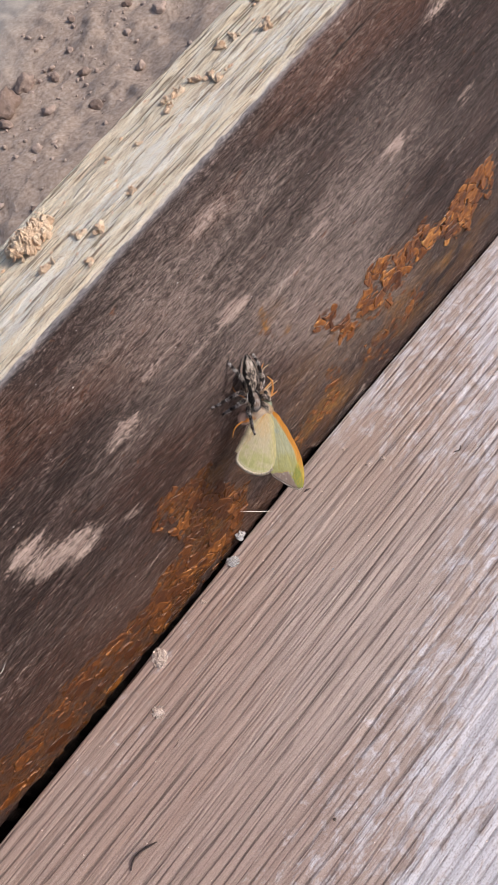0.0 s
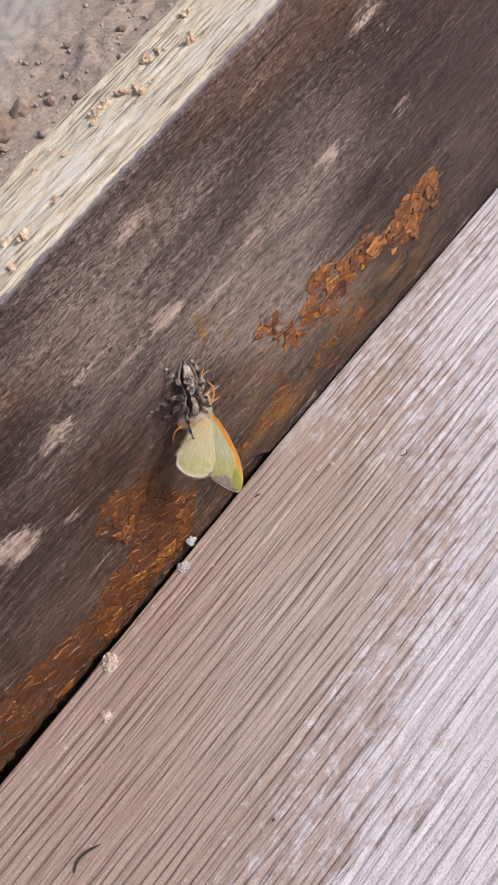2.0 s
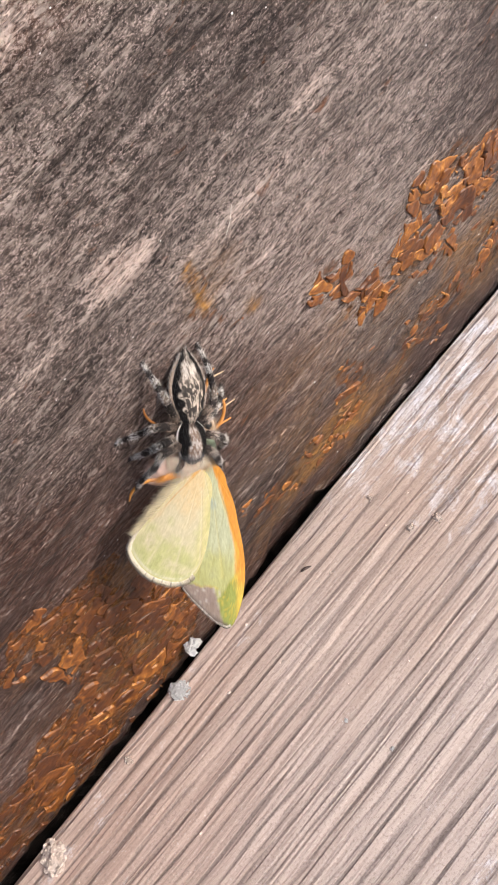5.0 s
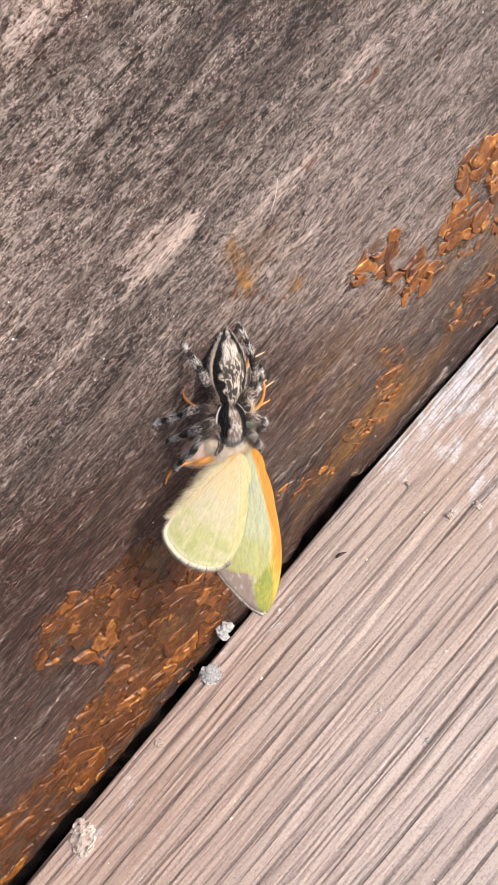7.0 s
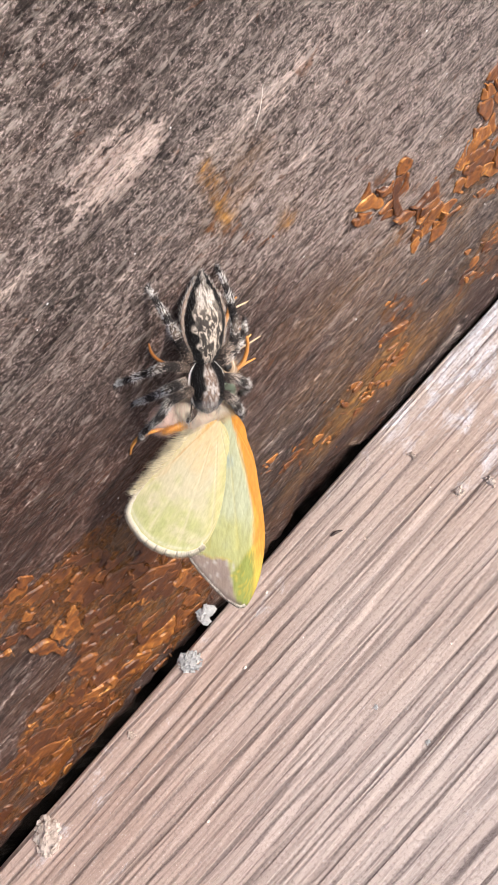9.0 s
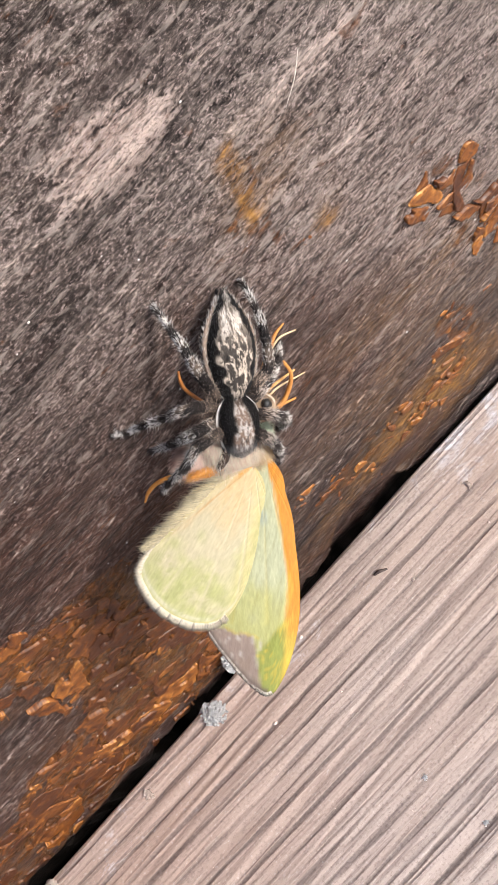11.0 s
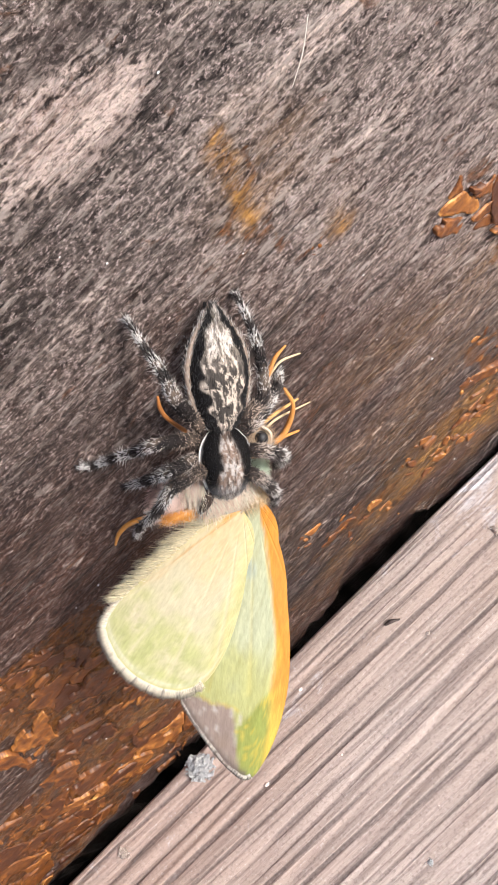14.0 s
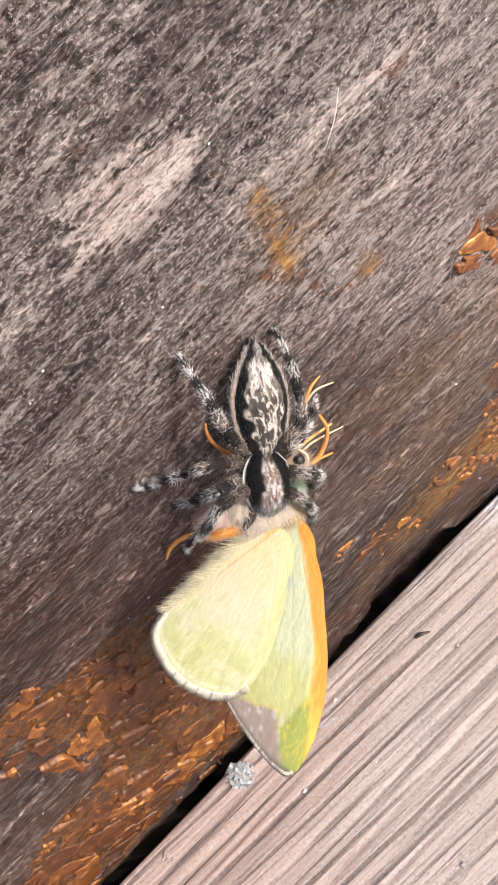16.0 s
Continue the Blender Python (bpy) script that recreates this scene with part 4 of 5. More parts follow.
def fibres():
    # this thread's pale colour stands in for sun glinting on silk
    loose = fibre("silk_thread", [(-0.0030, 0.0013, 0.0040), (-0.0010, 0.0004, 0.0013), (0.0011, -0.0005, -0.0014), (0.0031, -0.0013, -0.0039)], 0.00009, FIBRE, "silk thread from board over gap, coloured pale for its glint")
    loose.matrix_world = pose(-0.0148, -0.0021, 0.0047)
    fibre("silk_thread", [(0.0163, -0.0003, 0.0546), (0.0152, -0.0005, 0.0534), (0.0140, -0.0003, 0.0521)], 0.00003, FIBRE, "short white thread on the dark board")
    fibre("dark_hair", [(-0.0890, -0.0312, 0.0002), (-0.0872, -0.0303, 0.0004), (-0.0850, -0.0305, 0.0006), (-0.0830, -0.0312, 0.0004), (-0.0815, -0.0318, 0.0002)], 0.00022, TWIG, "curled dark hair-like fibre on the deck plank")
    fibre("dark_fibre", [(0.0248, -0.0290, 0.0001), (0.0258, -0.0298, 0.0003), (0.0270, -0.0292, 0.0002)], 0.00016, TWIG, "short dark sliver in a dent of the deck plank")
    fibre("dark_fibre", [(-0.0034, -0.0060, 0.0001), (-0.0027, -0.0062, 0.0003), (-0.0019, -0.0066, 0.0001)], 0.00024, TWIG, "short dark sliver lying near the plank's edge")
    fibre("pale_splinter", [(-0.0745, -0.0004, 0.0372), (-0.0735, -0.0006, 0.0376), (-0.0722, -0.0003, 0.0380)], 0.00007, FIBRE, "tiny pale splinter on the dark board")
    fibre("dark_fibre", [(-0.0665, -0.0215, 0.0001), (-0.0655, -0.0217, 0.0003), (-0.0645, -0.0213, 0.0001)], 0.00009, TWIG, "tiny dark fibre on the deck plank")
    return loose


# ---- the spider and its prey ----
# their common frame: x across the spider, y to its tail, z off its back; millimetres
SPIDER_AT = Matrix(((0.7071, 0.609, 0.364, -0.0009), (0.0, 0.515, -0.861, -0.0053), (-0.7071, 0.609, 0.364, 0.0415), (0, 0, 0, 1)))


def mm(points):
    """From (tail, across, off) in millimetres to the common frame in metres."""
    return np.array([(b, t, n) for t, b, n in points]) * MM


def body_of(profile, centre, flat, tint, steps=56, sides=48, waves=0.0):
    """A turned body: profile of (tail, radius), centre line (across, off) by tail."""
    t = np.array([p[0] for p in profile])
    s = np.linspace(0, 1, steps)
    s = s * s * (3 - 2 * s)
    q = t[0] + (t[-1] - t[0]) * s
    order = np.argsort(t)
    rad = np.interp(q, t[order], np.array([p[1] for p in profile])[order])
    ker = np.array([1, 2, 3, 2, 1]) / 9
    rad[2:-2] = np.convolve(rad, ker, "valid")
    phi = np.linspace(-math.pi, math.pi, sides, endpoint=False)
    Q, F = np.meshgrid(q, phi, indexing="ij")
    R = rad[:, None] * (1 + waves * fractal(Q * 1.3, F * 2, 401, 2))
    cb, cn = centre(Q)
    V = np.stack([cb + R * np.sin(F), Q, cn + R * flat * np.cos(F)], -1)
    faces = []
    for i in range(steps - 1):
        for j in range(sides):
            k = (j + 1) % sides
            faces.append((i * sides + j, i * sides + k, (i + 1) * sides + k, (i + 1) * sides + j))
    faces.append(tuple(range(sides)))
    faces.append(tuple((steps - 1) * sides + j for j in range(sides))[::-1])
    return V.reshape(-1, 3) * MM, faces, Q.ravel(), F.ravel(), tint(Q.ravel(), F.ravel())


BLACK, UMBER, TAN, CREAM, WHITE, GREY = (np.array(c) for c in ((0.012, 0.010, 0.010), (0.05, 0.033, 0.026), (0.36, 0.27, 0.21), (0.60, 0.50, 0.41), (0.74, 0.70, 0.66), (0.30, 0.29, 0.29)))
ROLL = radians(-14)


def blend(a, b, k):
    k = np.clip(np.asarray(k, float), 0, 1)[..., None]
    return a * (1 - k) + b * k


def abdomen_tint(q, f):
    g = np.degrees(f - ROLL)
    g = (g + 180) % 360 - 180
    s = (q - 0.2) / 7.4
    half = 15 + 25 * np.sin(np.clip(s, 0, 1) * math.pi) ** 0.6 + 7 * np.sin(q * 4.3 + 0.6) + 9 * value_noise(q * 2.2, g * 0.06, 411)
    pale = smooth(6, -6, np.abs(g) - half)
    wq, wg = q + 0.35 * fractal(q * 1.9, g * 0.11, 423, 2), g + 9 * fractal(q * 1.5 + 7, g * 0.09, 425, 2)
    fleck = smooth(-0.10, 0.12, fractal(wq * 1.9, wg * 0.13, 421, 4)) * (0.7 + 0.3 * smooth(5.5, 3.5, q))
    c = blend(BLACK, CREAM * 1.1, pale)
    c = blend(c, BLACK * 1.5, pale * fleck * 0.92)
    c = blend(c, WHITE, pale * smooth(4.2, 5.6, q) * smooth(0.1, -0.2, fractal(wq * 1.9, wg * 0.13, 421, 4)) * 0.5)
    side = smooth(9, 3, np.abs(np.abs(g) - 84))
    c = blend(c, TAN * 1.25, side * 0.9)
    c = blend(c, GREY * 0.5, smooth(98, 112, np.abs(g)))
    return c


def carapace_tint(q, f):
    g = np.degrees(f - ROLL)
    g = (g + 180) % 360 - 180
    mid = smooth(8, -8, np.abs(g) - (10 + 24 * smooth(0.0, -3.0, q) + 12 * value_noise(q * 1.7, g * 0.05, 431)))
    c = blend(BLACK * 0.6, TAN * np.array((1.0, 0.92, 0.9)), mid * 0.6)
    c = blend(c, WHITE, mid * smooth(-0.1, 0.4, fractal(q * 3.6 + 0.02 * g, g * 0.19 + q, 441, 4)) * 0.5)
    c = blend(c, GREY, smooth(-2.6, -3.4, q) * 0.5)
    rim = smooth(8, 3, np.abs(np.abs(g) - 82))
    return blend(c, WHITE, rim)


def coat(name, V, F, Q, tint, count, length, width, lift, parent, seed, back=(0, 1, 0), label="fine lying hairs", keep=None):
    """Hairs that lie along a body, coloured as the skin beneath."""
    rng = np.random.RandomState(seed)
    me = bpy.data.meshes.new("tmp")
    me.from_pydata(V.tolist(), [], F)
    me.update()
    nv = np.zeros(len(V) * 3)
    me.vertices.foreach_get("normal", nv)
    nv = nv.reshape(-1, 3)
    bpy.data.meshes.remove(me)
    ids = np.arange(len(V)) if keep is None else np.where(keep)[0]
    pick = rng.choice(ids, count)
    along = np.array(back, float)
    ways = along[None] + nv[pick] * (lift + 0.25 * rng.rand(count))[:, None] + rng.normal(0, 0.16, (count, 3))
    roots = V[pick] + rng.normal(0, 0.00006, (count, 3))
    shade = tint[pick] * np.where(rng.rand(count, 1) < 0.25, 0.25, rng.uniform(0.7, 1.35, (count, 1)))
    hm = hair_mesh(name, roots, ways, length * rng.uniform(0.6, 1.3, count), width, np.clip(shade, 0, 0.9))
    return part(name, hm, SETAE, parent, label, "stuff")


def spider_leg(spider, points, radii, seed, dark=0.0, hairs=3000):
    """One jointed leg with pale and dark rings and standing bristles."""
    rng = np.random.RandomState(seed)
    pts = mm(points)
    swell = np.array(radii) * 0.86 * MM
    v, f, run, path, tan, side, up, rad = tube(pts, swell, 10, 7)
    ring = np.sin(run * 6.28 * (len(points) - 1) * 0.92 + 0.8)
    spot = value_noise(np.arange(len(v)) * 0.9, run * 140, seed)
    c = blend(BLACK * 1.2, TAN * 0.45, smooth(0.1, 0.6, ring * 0.7 + 0.9 * spot) * (1 - dark))
    c = blend(c, UMBER, smooth(0.4, 0.0, run) * 0.7)
    leg = part("leg", mesh_of("leg", v, f, tint=c), SPIDER, spider)
    n = hairs
    i = (rng.rand(n) ** 1.25 * len(path)).astype(int)
    a = rng.uniform(0, 6.283, n)
    out = np.cos(a)[:, None] * side[i] + np.sin(a)[:, None] * up[i]
    roots = path[i] + out * rad[i][:, None] * 0.9 + tan[i] * rng.uniform(-0.00015, 0.00015, (n, 1))
    long = rng.rand(n) < 0.14
    ways = out * np.where(long, rng.uniform(0.6, 1.3, n), rng.uniform(0.15, 0.55, n))[:, None] + tan[i] * rng.uniform(0.4, 1.0, (n, 1)) + rng.normal(0, 0.15, (n, 3))
    q = i / (len(path) - 1)
    ringh = np.sin(q * 6.28 * (len(points) - 1) * 0.92 + 0.8)
    w = smooth(-0.55, 0.15, ringh + rng.normal(0, 0.4, n)) * (1 - dark * 0.6)
    w = w * np.where(rng.rand(n) < 0.25, 0.05, 1.0)
    col = blend(blend(BLACK * 2, UMBER, rng.rand(n)), blend(TAN * 1.2, WHITE, smooth(0.15, 0.5, q)), w)
    part("leg_hair", hair_mesh("leg_hair", roots, ways, np.where(long, rng.uniform(0.3, 0.65, n), rng.uniform(0.12, 0.3, n)) * MM, np.where(long, 0.013, rng.uniform(0.018, 0.032, n)) * MM, col), SETAE, leg, "pale and dark bristles", "stuff")
    return leg


def jumping_spider():
    sp = thing("jumping_spider", SPIDER_AT, "grey-brown hairy jumping spider with marbled back, feeding on a moth", "spider")
    centre_a = lambda q: (0.92 - 0.03 * q, -1.32 + 0.0 * q + 0.012 * q * q)
    prof = [(0.2, 0.55), (0.7, 1.15), (1.6, 1.62), (3.0, 1.9), (4.3, 1.9), (5.4, 1.55), (6.4, 1.0), (7.1, 0.55), (7.55, 0.12)]
    V, F, Q, P, c = body_of(prof, centre_a, 0.88, abdomen_tint, 130, 120, 0.02)
    ab = part("abdomen", mesh_of("abdomen", V, [f[::-1] for f in F], tint=c), SPIDER, sp, "black abdomen with a cream marbled band")
    coat("abdomen_hair", V, [f[::-1] for f in F], Q, c, 12000, 0.26 * MM, 0.017 * MM, 0.2, ab, 1, keep=np.abs(P) < 2.3)
    coat("abdomen_hair", V, [f[::-1] for f in F], Q, blend(c, WHITE, np.full(len(c), 0.6)), 420, 0.66 * MM, 0.016 * MM, 0.75, ab, 2, label="longer pale standing hairs", keep=np.abs(np.abs(P - ROLL) - 1.45) < 0.4)
    # pale bands along the flanks
    for ang in (-1.62, 1.18):
        ts = (0.5, 1.4, 2.6, 4.0, 5.2, 6.3, 7.0)
        rr = np.interp(ts, [p[0] for p in prof], [p[1] for p in prof])
        band = [(q, centre_a(q)[0] + 1.0 * r * math.sin(ang), centre_a(q)[1] + 0.88 * r * math.cos(ang)) for q, r in zip(ts, rr)]
        v, f, run, path, tan, side, up, rad = tube(mm(band), np.array((0.10, 0.17, 0.20, 0.22, 0.22, 0.18, 0.10)) * MM, 8, 6)
        fb = part("flank_band", mesh_of("flank_band", v, f, tint=np.tile(TAN * 1.1, (len(v), 1))), SPIDER, sp, "pale hairy band along the flank")
        n = 420
        rg = np.random.RandomState(int(ang * 100) + 500)
        i, a = rg.randint(0, len(path), n), rg.uniform(0, 6.28, n)
        out = np.cos(a)[:, None] * side[i] + np.sin(a)[:, None] * up[i]
        part("band_hair", hair_mesh("band_hair", path[i] + out * rad[i][:, None] * 0.9, out * 0.55 + tan[i] + rg.normal(0, 0.25, (n, 3)), rg.uniform(0.25, 0.6, n) * MM, 0.017 * MM, blend(TAN, WHITE, rg.rand(n))), SETAE, fb, "pale hairs", "stuff")
    # two white tufts and dark spinnerets at the tail
    rng = np.random.RandomState(7)
    for side in (-1, 1):
        n = 70
        roots = mm([(6.5 + 0.5 * rng.rand(), 0.72 + side * (0.55 - 0.2 * rng.rand()), -1.0 + 0.3 * rng.rand()) for _ in range(n)])
        ways = np.array([side * 0.35, 1.0, 0.35])[None] + rng.normal(0, 0.25, (n, 3))
        part("tail_tuft", hair_mesh("tail_tuft", roots, ways, 0.6 * MM, 0.022 * MM, np.tile(WHITE, (n, 1))), SETAE, sp, "white tuft", "stuff")
        v, f = tube(mm([(7.1, 0.7 + side * 0.14, -1.15), (7.5, 0.7 + side * 0.2, -1.1), (7.85, 0.7 + side * 0.25, -1.05)]), np.array([0.2, 0.16, 0.07]) * MM, 8, 4)[:2]
        part("spinneret", mesh_of("spinneret", v, f, tint=np.tile(BLACK * 1.6, (len(v), 1))), SPIDER, sp)
    centre_c = lambda q: (0.88 + 0.0 * q, -1.35 - 0.05 * (q + 1.4) ** 2 * 0.4)
    prof = [(0.55, 0.35), (0.25, 0.95), (-0.4, 1.45), (-1.2, 1.66), (-2.1, 1.62), (-2.9, 1.42), (-3.4, 1.15), (-3.7, 0.6), (-3.8, 0.2)]
    V, F, Q, P, c = body_of(prof, centre_c, 0.80, carapace_tint, 100, 96)
    ca = part("carapace", mesh_of("carapace", V, F, tint=c), SPIDER, sp, "black carapace with pale rim and centre")
    coat("carapace_hair", V, F, Q, c, 5200, 0.26 * MM, 0.016 * MM, 0.45, ca, 3, back=(0, -1, 0.1), keep=np.abs(P) < 2.2)
    front = (np.abs(P) < 1.8) & (Q < -2.4)
    coat("brow_hair", V, F, Q, blend(c, TAN, np.full(len(c), 0.5)), 420, 0.5 * MM, 0.018 * MM, 0.8, ca, 4, back=(0, -0.6, 0.3), label="standing brow hairs", keep=front)
    # white rim of the carapace
    for ang in (-1.62, 0.85):
        ts = (0.35, -0.2, -0.9, -1.7, -2.5, -3.1) if ang < 0 else (0.35, 0.15, -0.1, -0.4, -0.7, -1.0)
        rr = np.interp(ts, [p[0] for p in prof][::-1], [p[1] for p in prof][::-1])
        rim = [(q, centre_c(q)[0] + 1.08 * r * math.sin(ang), centre_c(q)[1] + 0.87 * r * math.cos(ang)) for q, r in zip(ts, rr)]
        v, f = tube(mm(rim), np.array((0.03, 0.06, 0.07, 0.05, 0.03, 0.02)) * MM * (0.85 if ang < 0 else 0.35), 8, 6)[:2]
        part("rim", mesh_of("rim", v, f, tint=np.tile(WHITE * 0.85, (len(v), 1))), SETAE, sp, "white rim line")
    # feelers beside the jaws
    for side, pts in ((-1, [(-2.9, 0.1, -1.9), (-3.9, -0.5, -1.7), (-4.6, -0.7, -2.3)]), (1, [(-2.9, 1.7, -1.9), (-3.8, 2.2, -1.8), (-4.5, 2.4, -2.3)])):
        spider_palp(sp, pts, 50 + side)
    # rear and second pairs spread on the board, the front ones hold the prey
    legs = {}
    legs["a"] = spider_leg(sp, [(-0.2, 0.3, -1.9), (0.8, -0.5, -1.6), (2.9, -3.1, 0.5), (4.4, -3.4, -0.1), (5.8, -4.0, -0.5), (7.0, -4.4, -1.0), (7.6, -4.45, -1.5)], (0.40, 0.50, 0.46, 0.34, 0.24, 0.17, 0.10), 61)
    legs["b"] = spider_leg(sp, [(-0.7, 0.2, -1.9), (0.0, -0.8, -1.8), (0.7, -4.2, 0.0), (0.1, -4.7, -2.0), (-0.5, -5.1, -4.1), (-1.0, -5.5, -5.6), (-1.1, -6.2, -6.4)], (0.40, 0.48, 0.44, 0.34, 0.24, 0.17, 0.10), 62)
    legs["c"] = spider_leg(sp, [(-1.2, 0.1, -1.9), (-1.2, -0.9, -1.9), (-1.3, -3.1, -1.1), (-2.3, -3.1, -4.0), (-3.1, -3.3, -6.6)], (0.42, 0.50, 0.46, 0.36, 0.16), 63)
    front_leg = spider_leg(sp, [(0, 0, 0), (-0.1, -0.7, 0.1), (-0.4, -3.0, 0.9), (-1.6, -3.6, 0.2), (-2.9, -3.7, -1.8), (-4.0, -3.3, -3.6)], (0.42, 0.46, 0.42, 0.36, 0.27, 0.14), 64, 0.55)
    legs["e"] = spider_leg(sp, [(-0.2, 1.5, -1.9), (1.0, 2.4, -0.6), (2.1, 3.5, -0.3), (4.8, 3.1, 0.1), (6.2, 2.9, -0.2), (7.7, 2.7, -0.8), (8.1, 2.85, -1.3)], (0.40, 0.46, 0.44, 0.36, 0.25, 0.17, 0.10), 65)
    legs["f"] = spider_leg(sp, [(-0.7, 1.6, -1.9), (0.2, 2.6, -0.8), (0.9, 3.9, -1.0), (2.0, 5.9, -2.0), (3.1, 7.1, -3.0)], (0.40, 0.46, 0.42, 0.36, 0.16), 66, 0.1)
    legs["g"] = spider_leg(sp, [(-1.3, 1.6, -1.9), (-1.3, 2.9, -0.5), (-1.9, 4.4, -0.6), (-2.7, 6.0, -1.9), (-3.4, 6.0, -3.0)], (0.42, 0.48, 0.44, 0.36, 0.20), 67, 0.25)
    legs["h"] = spider_leg(sp, [(-2.0, 1.5, -1.9), (-2.9, 2.6, -0.7), (-4.0, 4.0, -1.2), (-5.1, 5.2, -2.3), (-6.1, 5.9, -3.4)], (0.42, 0.48, 0.44, 0.36, 0.20), 68, 0.4)
    return sp, front_leg


def spider_palp(sp, points, seed):
    rng = np.random.RandomState(seed)
    v, f, run, path, tan, side, up, rad = tube(mm(points), np.array([0.35, 0.34, 0.22]) * MM, 8, 6)
    ob = part("feeler", mesh_of("feeler", v, f, tint=np.tile(UMBER, (len(v), 1))), SPIDER, sp)
    n = 150
    i, a = rng.randint(0, len(path), n), rng.uniform(0, 6.28, n)
    out = np.cos(a)[:, None] * side[i] + np.sin(a)[:, None] * up[i]
    part("feeler_hair", hair_mesh("feeler_hair", path[i] + out * rad[i][:, None], out + tan[i] * 0.7 + rng.normal(0, 0.2, (n, 3)), rng.uniform(0.2, 0.5, n) * MM, 0.012 * MM, blend(BLACK, WHITE, rng.rand(n) * 0.8)), SETAE, ob, "grey bristles", "stuff")


def wing_mesh(name, outline, pivot, tint, bend, rays=110, rings=80):
    """A thin closed wing: a fan from the root to the outline, in the wing's own plane, millimetres."""
    o = np.array(outline, float) - np.array(pivot)
    th, r = np.arctan2(o[:, 1], o[:, 0]), np.hypot(o[:, 0], o[:, 1])
    order = np.argsort(th)
    a = np.linspace(th.min(), th.max(), rays)
    R = np.interp(a, th[order], r[order])
    ker = np.ones(5) / 5
    R[2:-2] = np.convolve(R, ker, "valid")
    s = np.linspace(0.02, 1, rings)
    U = pivot[0] + s[None] * (R * np.cos(a))[:, None]
    W = pivot[1] + s[None] * (R * np.sin(a))[:, None]
    # veins run out from the root as faint ridges
    A = np.repeat(np.linspace(0, 1, rays)[:, None], rings, 1)
    vein = np.maximum(0, np.cos(A * 6.283 * 7.5 + 0.6 * np.sin(s * 3)[None])) ** 18 * smooth(0.1, 0.3, s)[None] * smooth(1.0, 0.85, s)[None]
    H = bend(U, W) + 0.035 * vein + 0.02 * fractal(U * 1.2, W * 1.2, 451, 2)
    top = np.stack([U, W, H], -1).reshape(-1, 3)
    low = top - np.array([0, 0, 0.03])
    n = len(top)
    f = [q[::-1] for q in grid_faces(rays, rings)]
    faces = f + [tuple(n + i for i in q)[::-1] for q in f]
    rim = [k * rings for k in range(rays)][::-1] + list(range(0, 0)) + list(range(0, rings)) + [k * rings + rings - 1 for k in range(1, rays)] + [(rays - 1) * rings + k for k in range(rings - 2, 0, -1)]
    for i, j in zip(rim, rim[1:] + rim[:1]):
        if i != j:
            faces.append((i, j, n + j, n + i))
    c = tint(U.ravel(), W.ravel(), vein.ravel(), A.ravel(), np.tile(s, rays))
    me = mesh_of(name, np.vstack([top, low]) * MM, faces, tint=np.vstack([c, c]))
    edge = np.stack([U[:, -1], W[:, -1], H[:, -1]], -1)
    return me, edge


HIND = [(1.5, 1.3), (5.6, 2.25), (8.5, 2.85), (9.9, 2.95), (10.7, 2.5), (11.4, 1.4), (11.9, 0.1), (12.0, -1.2), (11.7, -2.9), (11.0, -4.0), (9.7, -4.7), (7.7, -4.65), (5.2, -4.0), (2.2, -2.7), (-0.2, -1.4)]
FORE = [(0.1, -0.7), (2.3, -1.5), (6.3, -2.2), (8.9, -2.5), (11.3, -2.5), (14.3, -1.9), (16.4, -0.95), (17.5, -0.1), (16.3, 1.5), (14.6, 2.9), (12.3, 4.5), (9.5, 4.2), (5.0, 2.6), (1.0, 0.9)]


def hind_tint(u, w, vein, a, s):
    cream, white, green, yellow = (np.array(k) for k in ((0.75, 0.575, 0.32), (0.67, 0.59, 0.39), (0.53, 0.53, 0.21), (0.75, 0.585, 0.20)))
    k = fractal(u * 0.7, w * 0.7, 461, 3)
    c = blend(cream, white, smooth(1.0, 0.72, a) * smooth(0.2, 0.5, s + 0.1 * k))
    c = blend(c, green, smooth(0.52, 0.95, s + 0.18 * k) * smooth(0.98, 0.65, a) * smooth(0.02, 0.25, a) * 0.85)
    c = blend(c, yellow * 1.08, smooth(0.24, 0.05, a + 0.03 * k) * 0.6)
    c = blend(c, cream * 1.05, smooth(0.84, 0.95, a))
    c = blend(c, np.array((0.80, 0.42, 0.10)), smooth(0.36, 0.16, s) * smooth(0.72, 0.9, a))
    c = blend(c, yellow * 1.05, smooth(0.955, 0.975, s) * smooth(0.9, 0.6, a) * 0.25)
    c = blend(c, np.array((0.72, 0.60, 0.34)), smooth(0.80, 0.84, a) * smooth(0.2, 0.5, s) * 0.8)
    c = blend(c, np.array((0.74, 0.70, 0.50)), np.exp(-((s - 0.955) / 0.014) ** 2) * smooth(0.9, 0.7, a) * 0.75)
    rear = w + 2.7 + 0.3545 * (u - 2.2)
    c = blend(c, np.array((0.72, 0.63, 0.30)), smooth(1.3, 0.3, rear + 0.15 * k) * smooth(10.5, 7.0, u) * 0.8)
    c = blend(c, np.array((0.62, 0.35, 0.13)), np.exp(-((a - 0.80 - 0.01 * k) / 0.013) ** 2) * smooth(1.0, 0.3, s) * 0.8)
    c = blend(c, white * 1.15, smooth(0.15, 0.6, fractal(u * 3.0, w * 3.0, 463, 4)) * 0.2)
    c = blend(c, green * 0.85, smooth(0.15, 0.6, fractal(u * 2.2 + 9, w * 2.2, 465, 4)) * smooth(0.55, 0.8, s) * smooth(0.9, 0.7, a) * 0.5)
    return 0.93 * blend(c, white * 1.1, vein * 0.6)


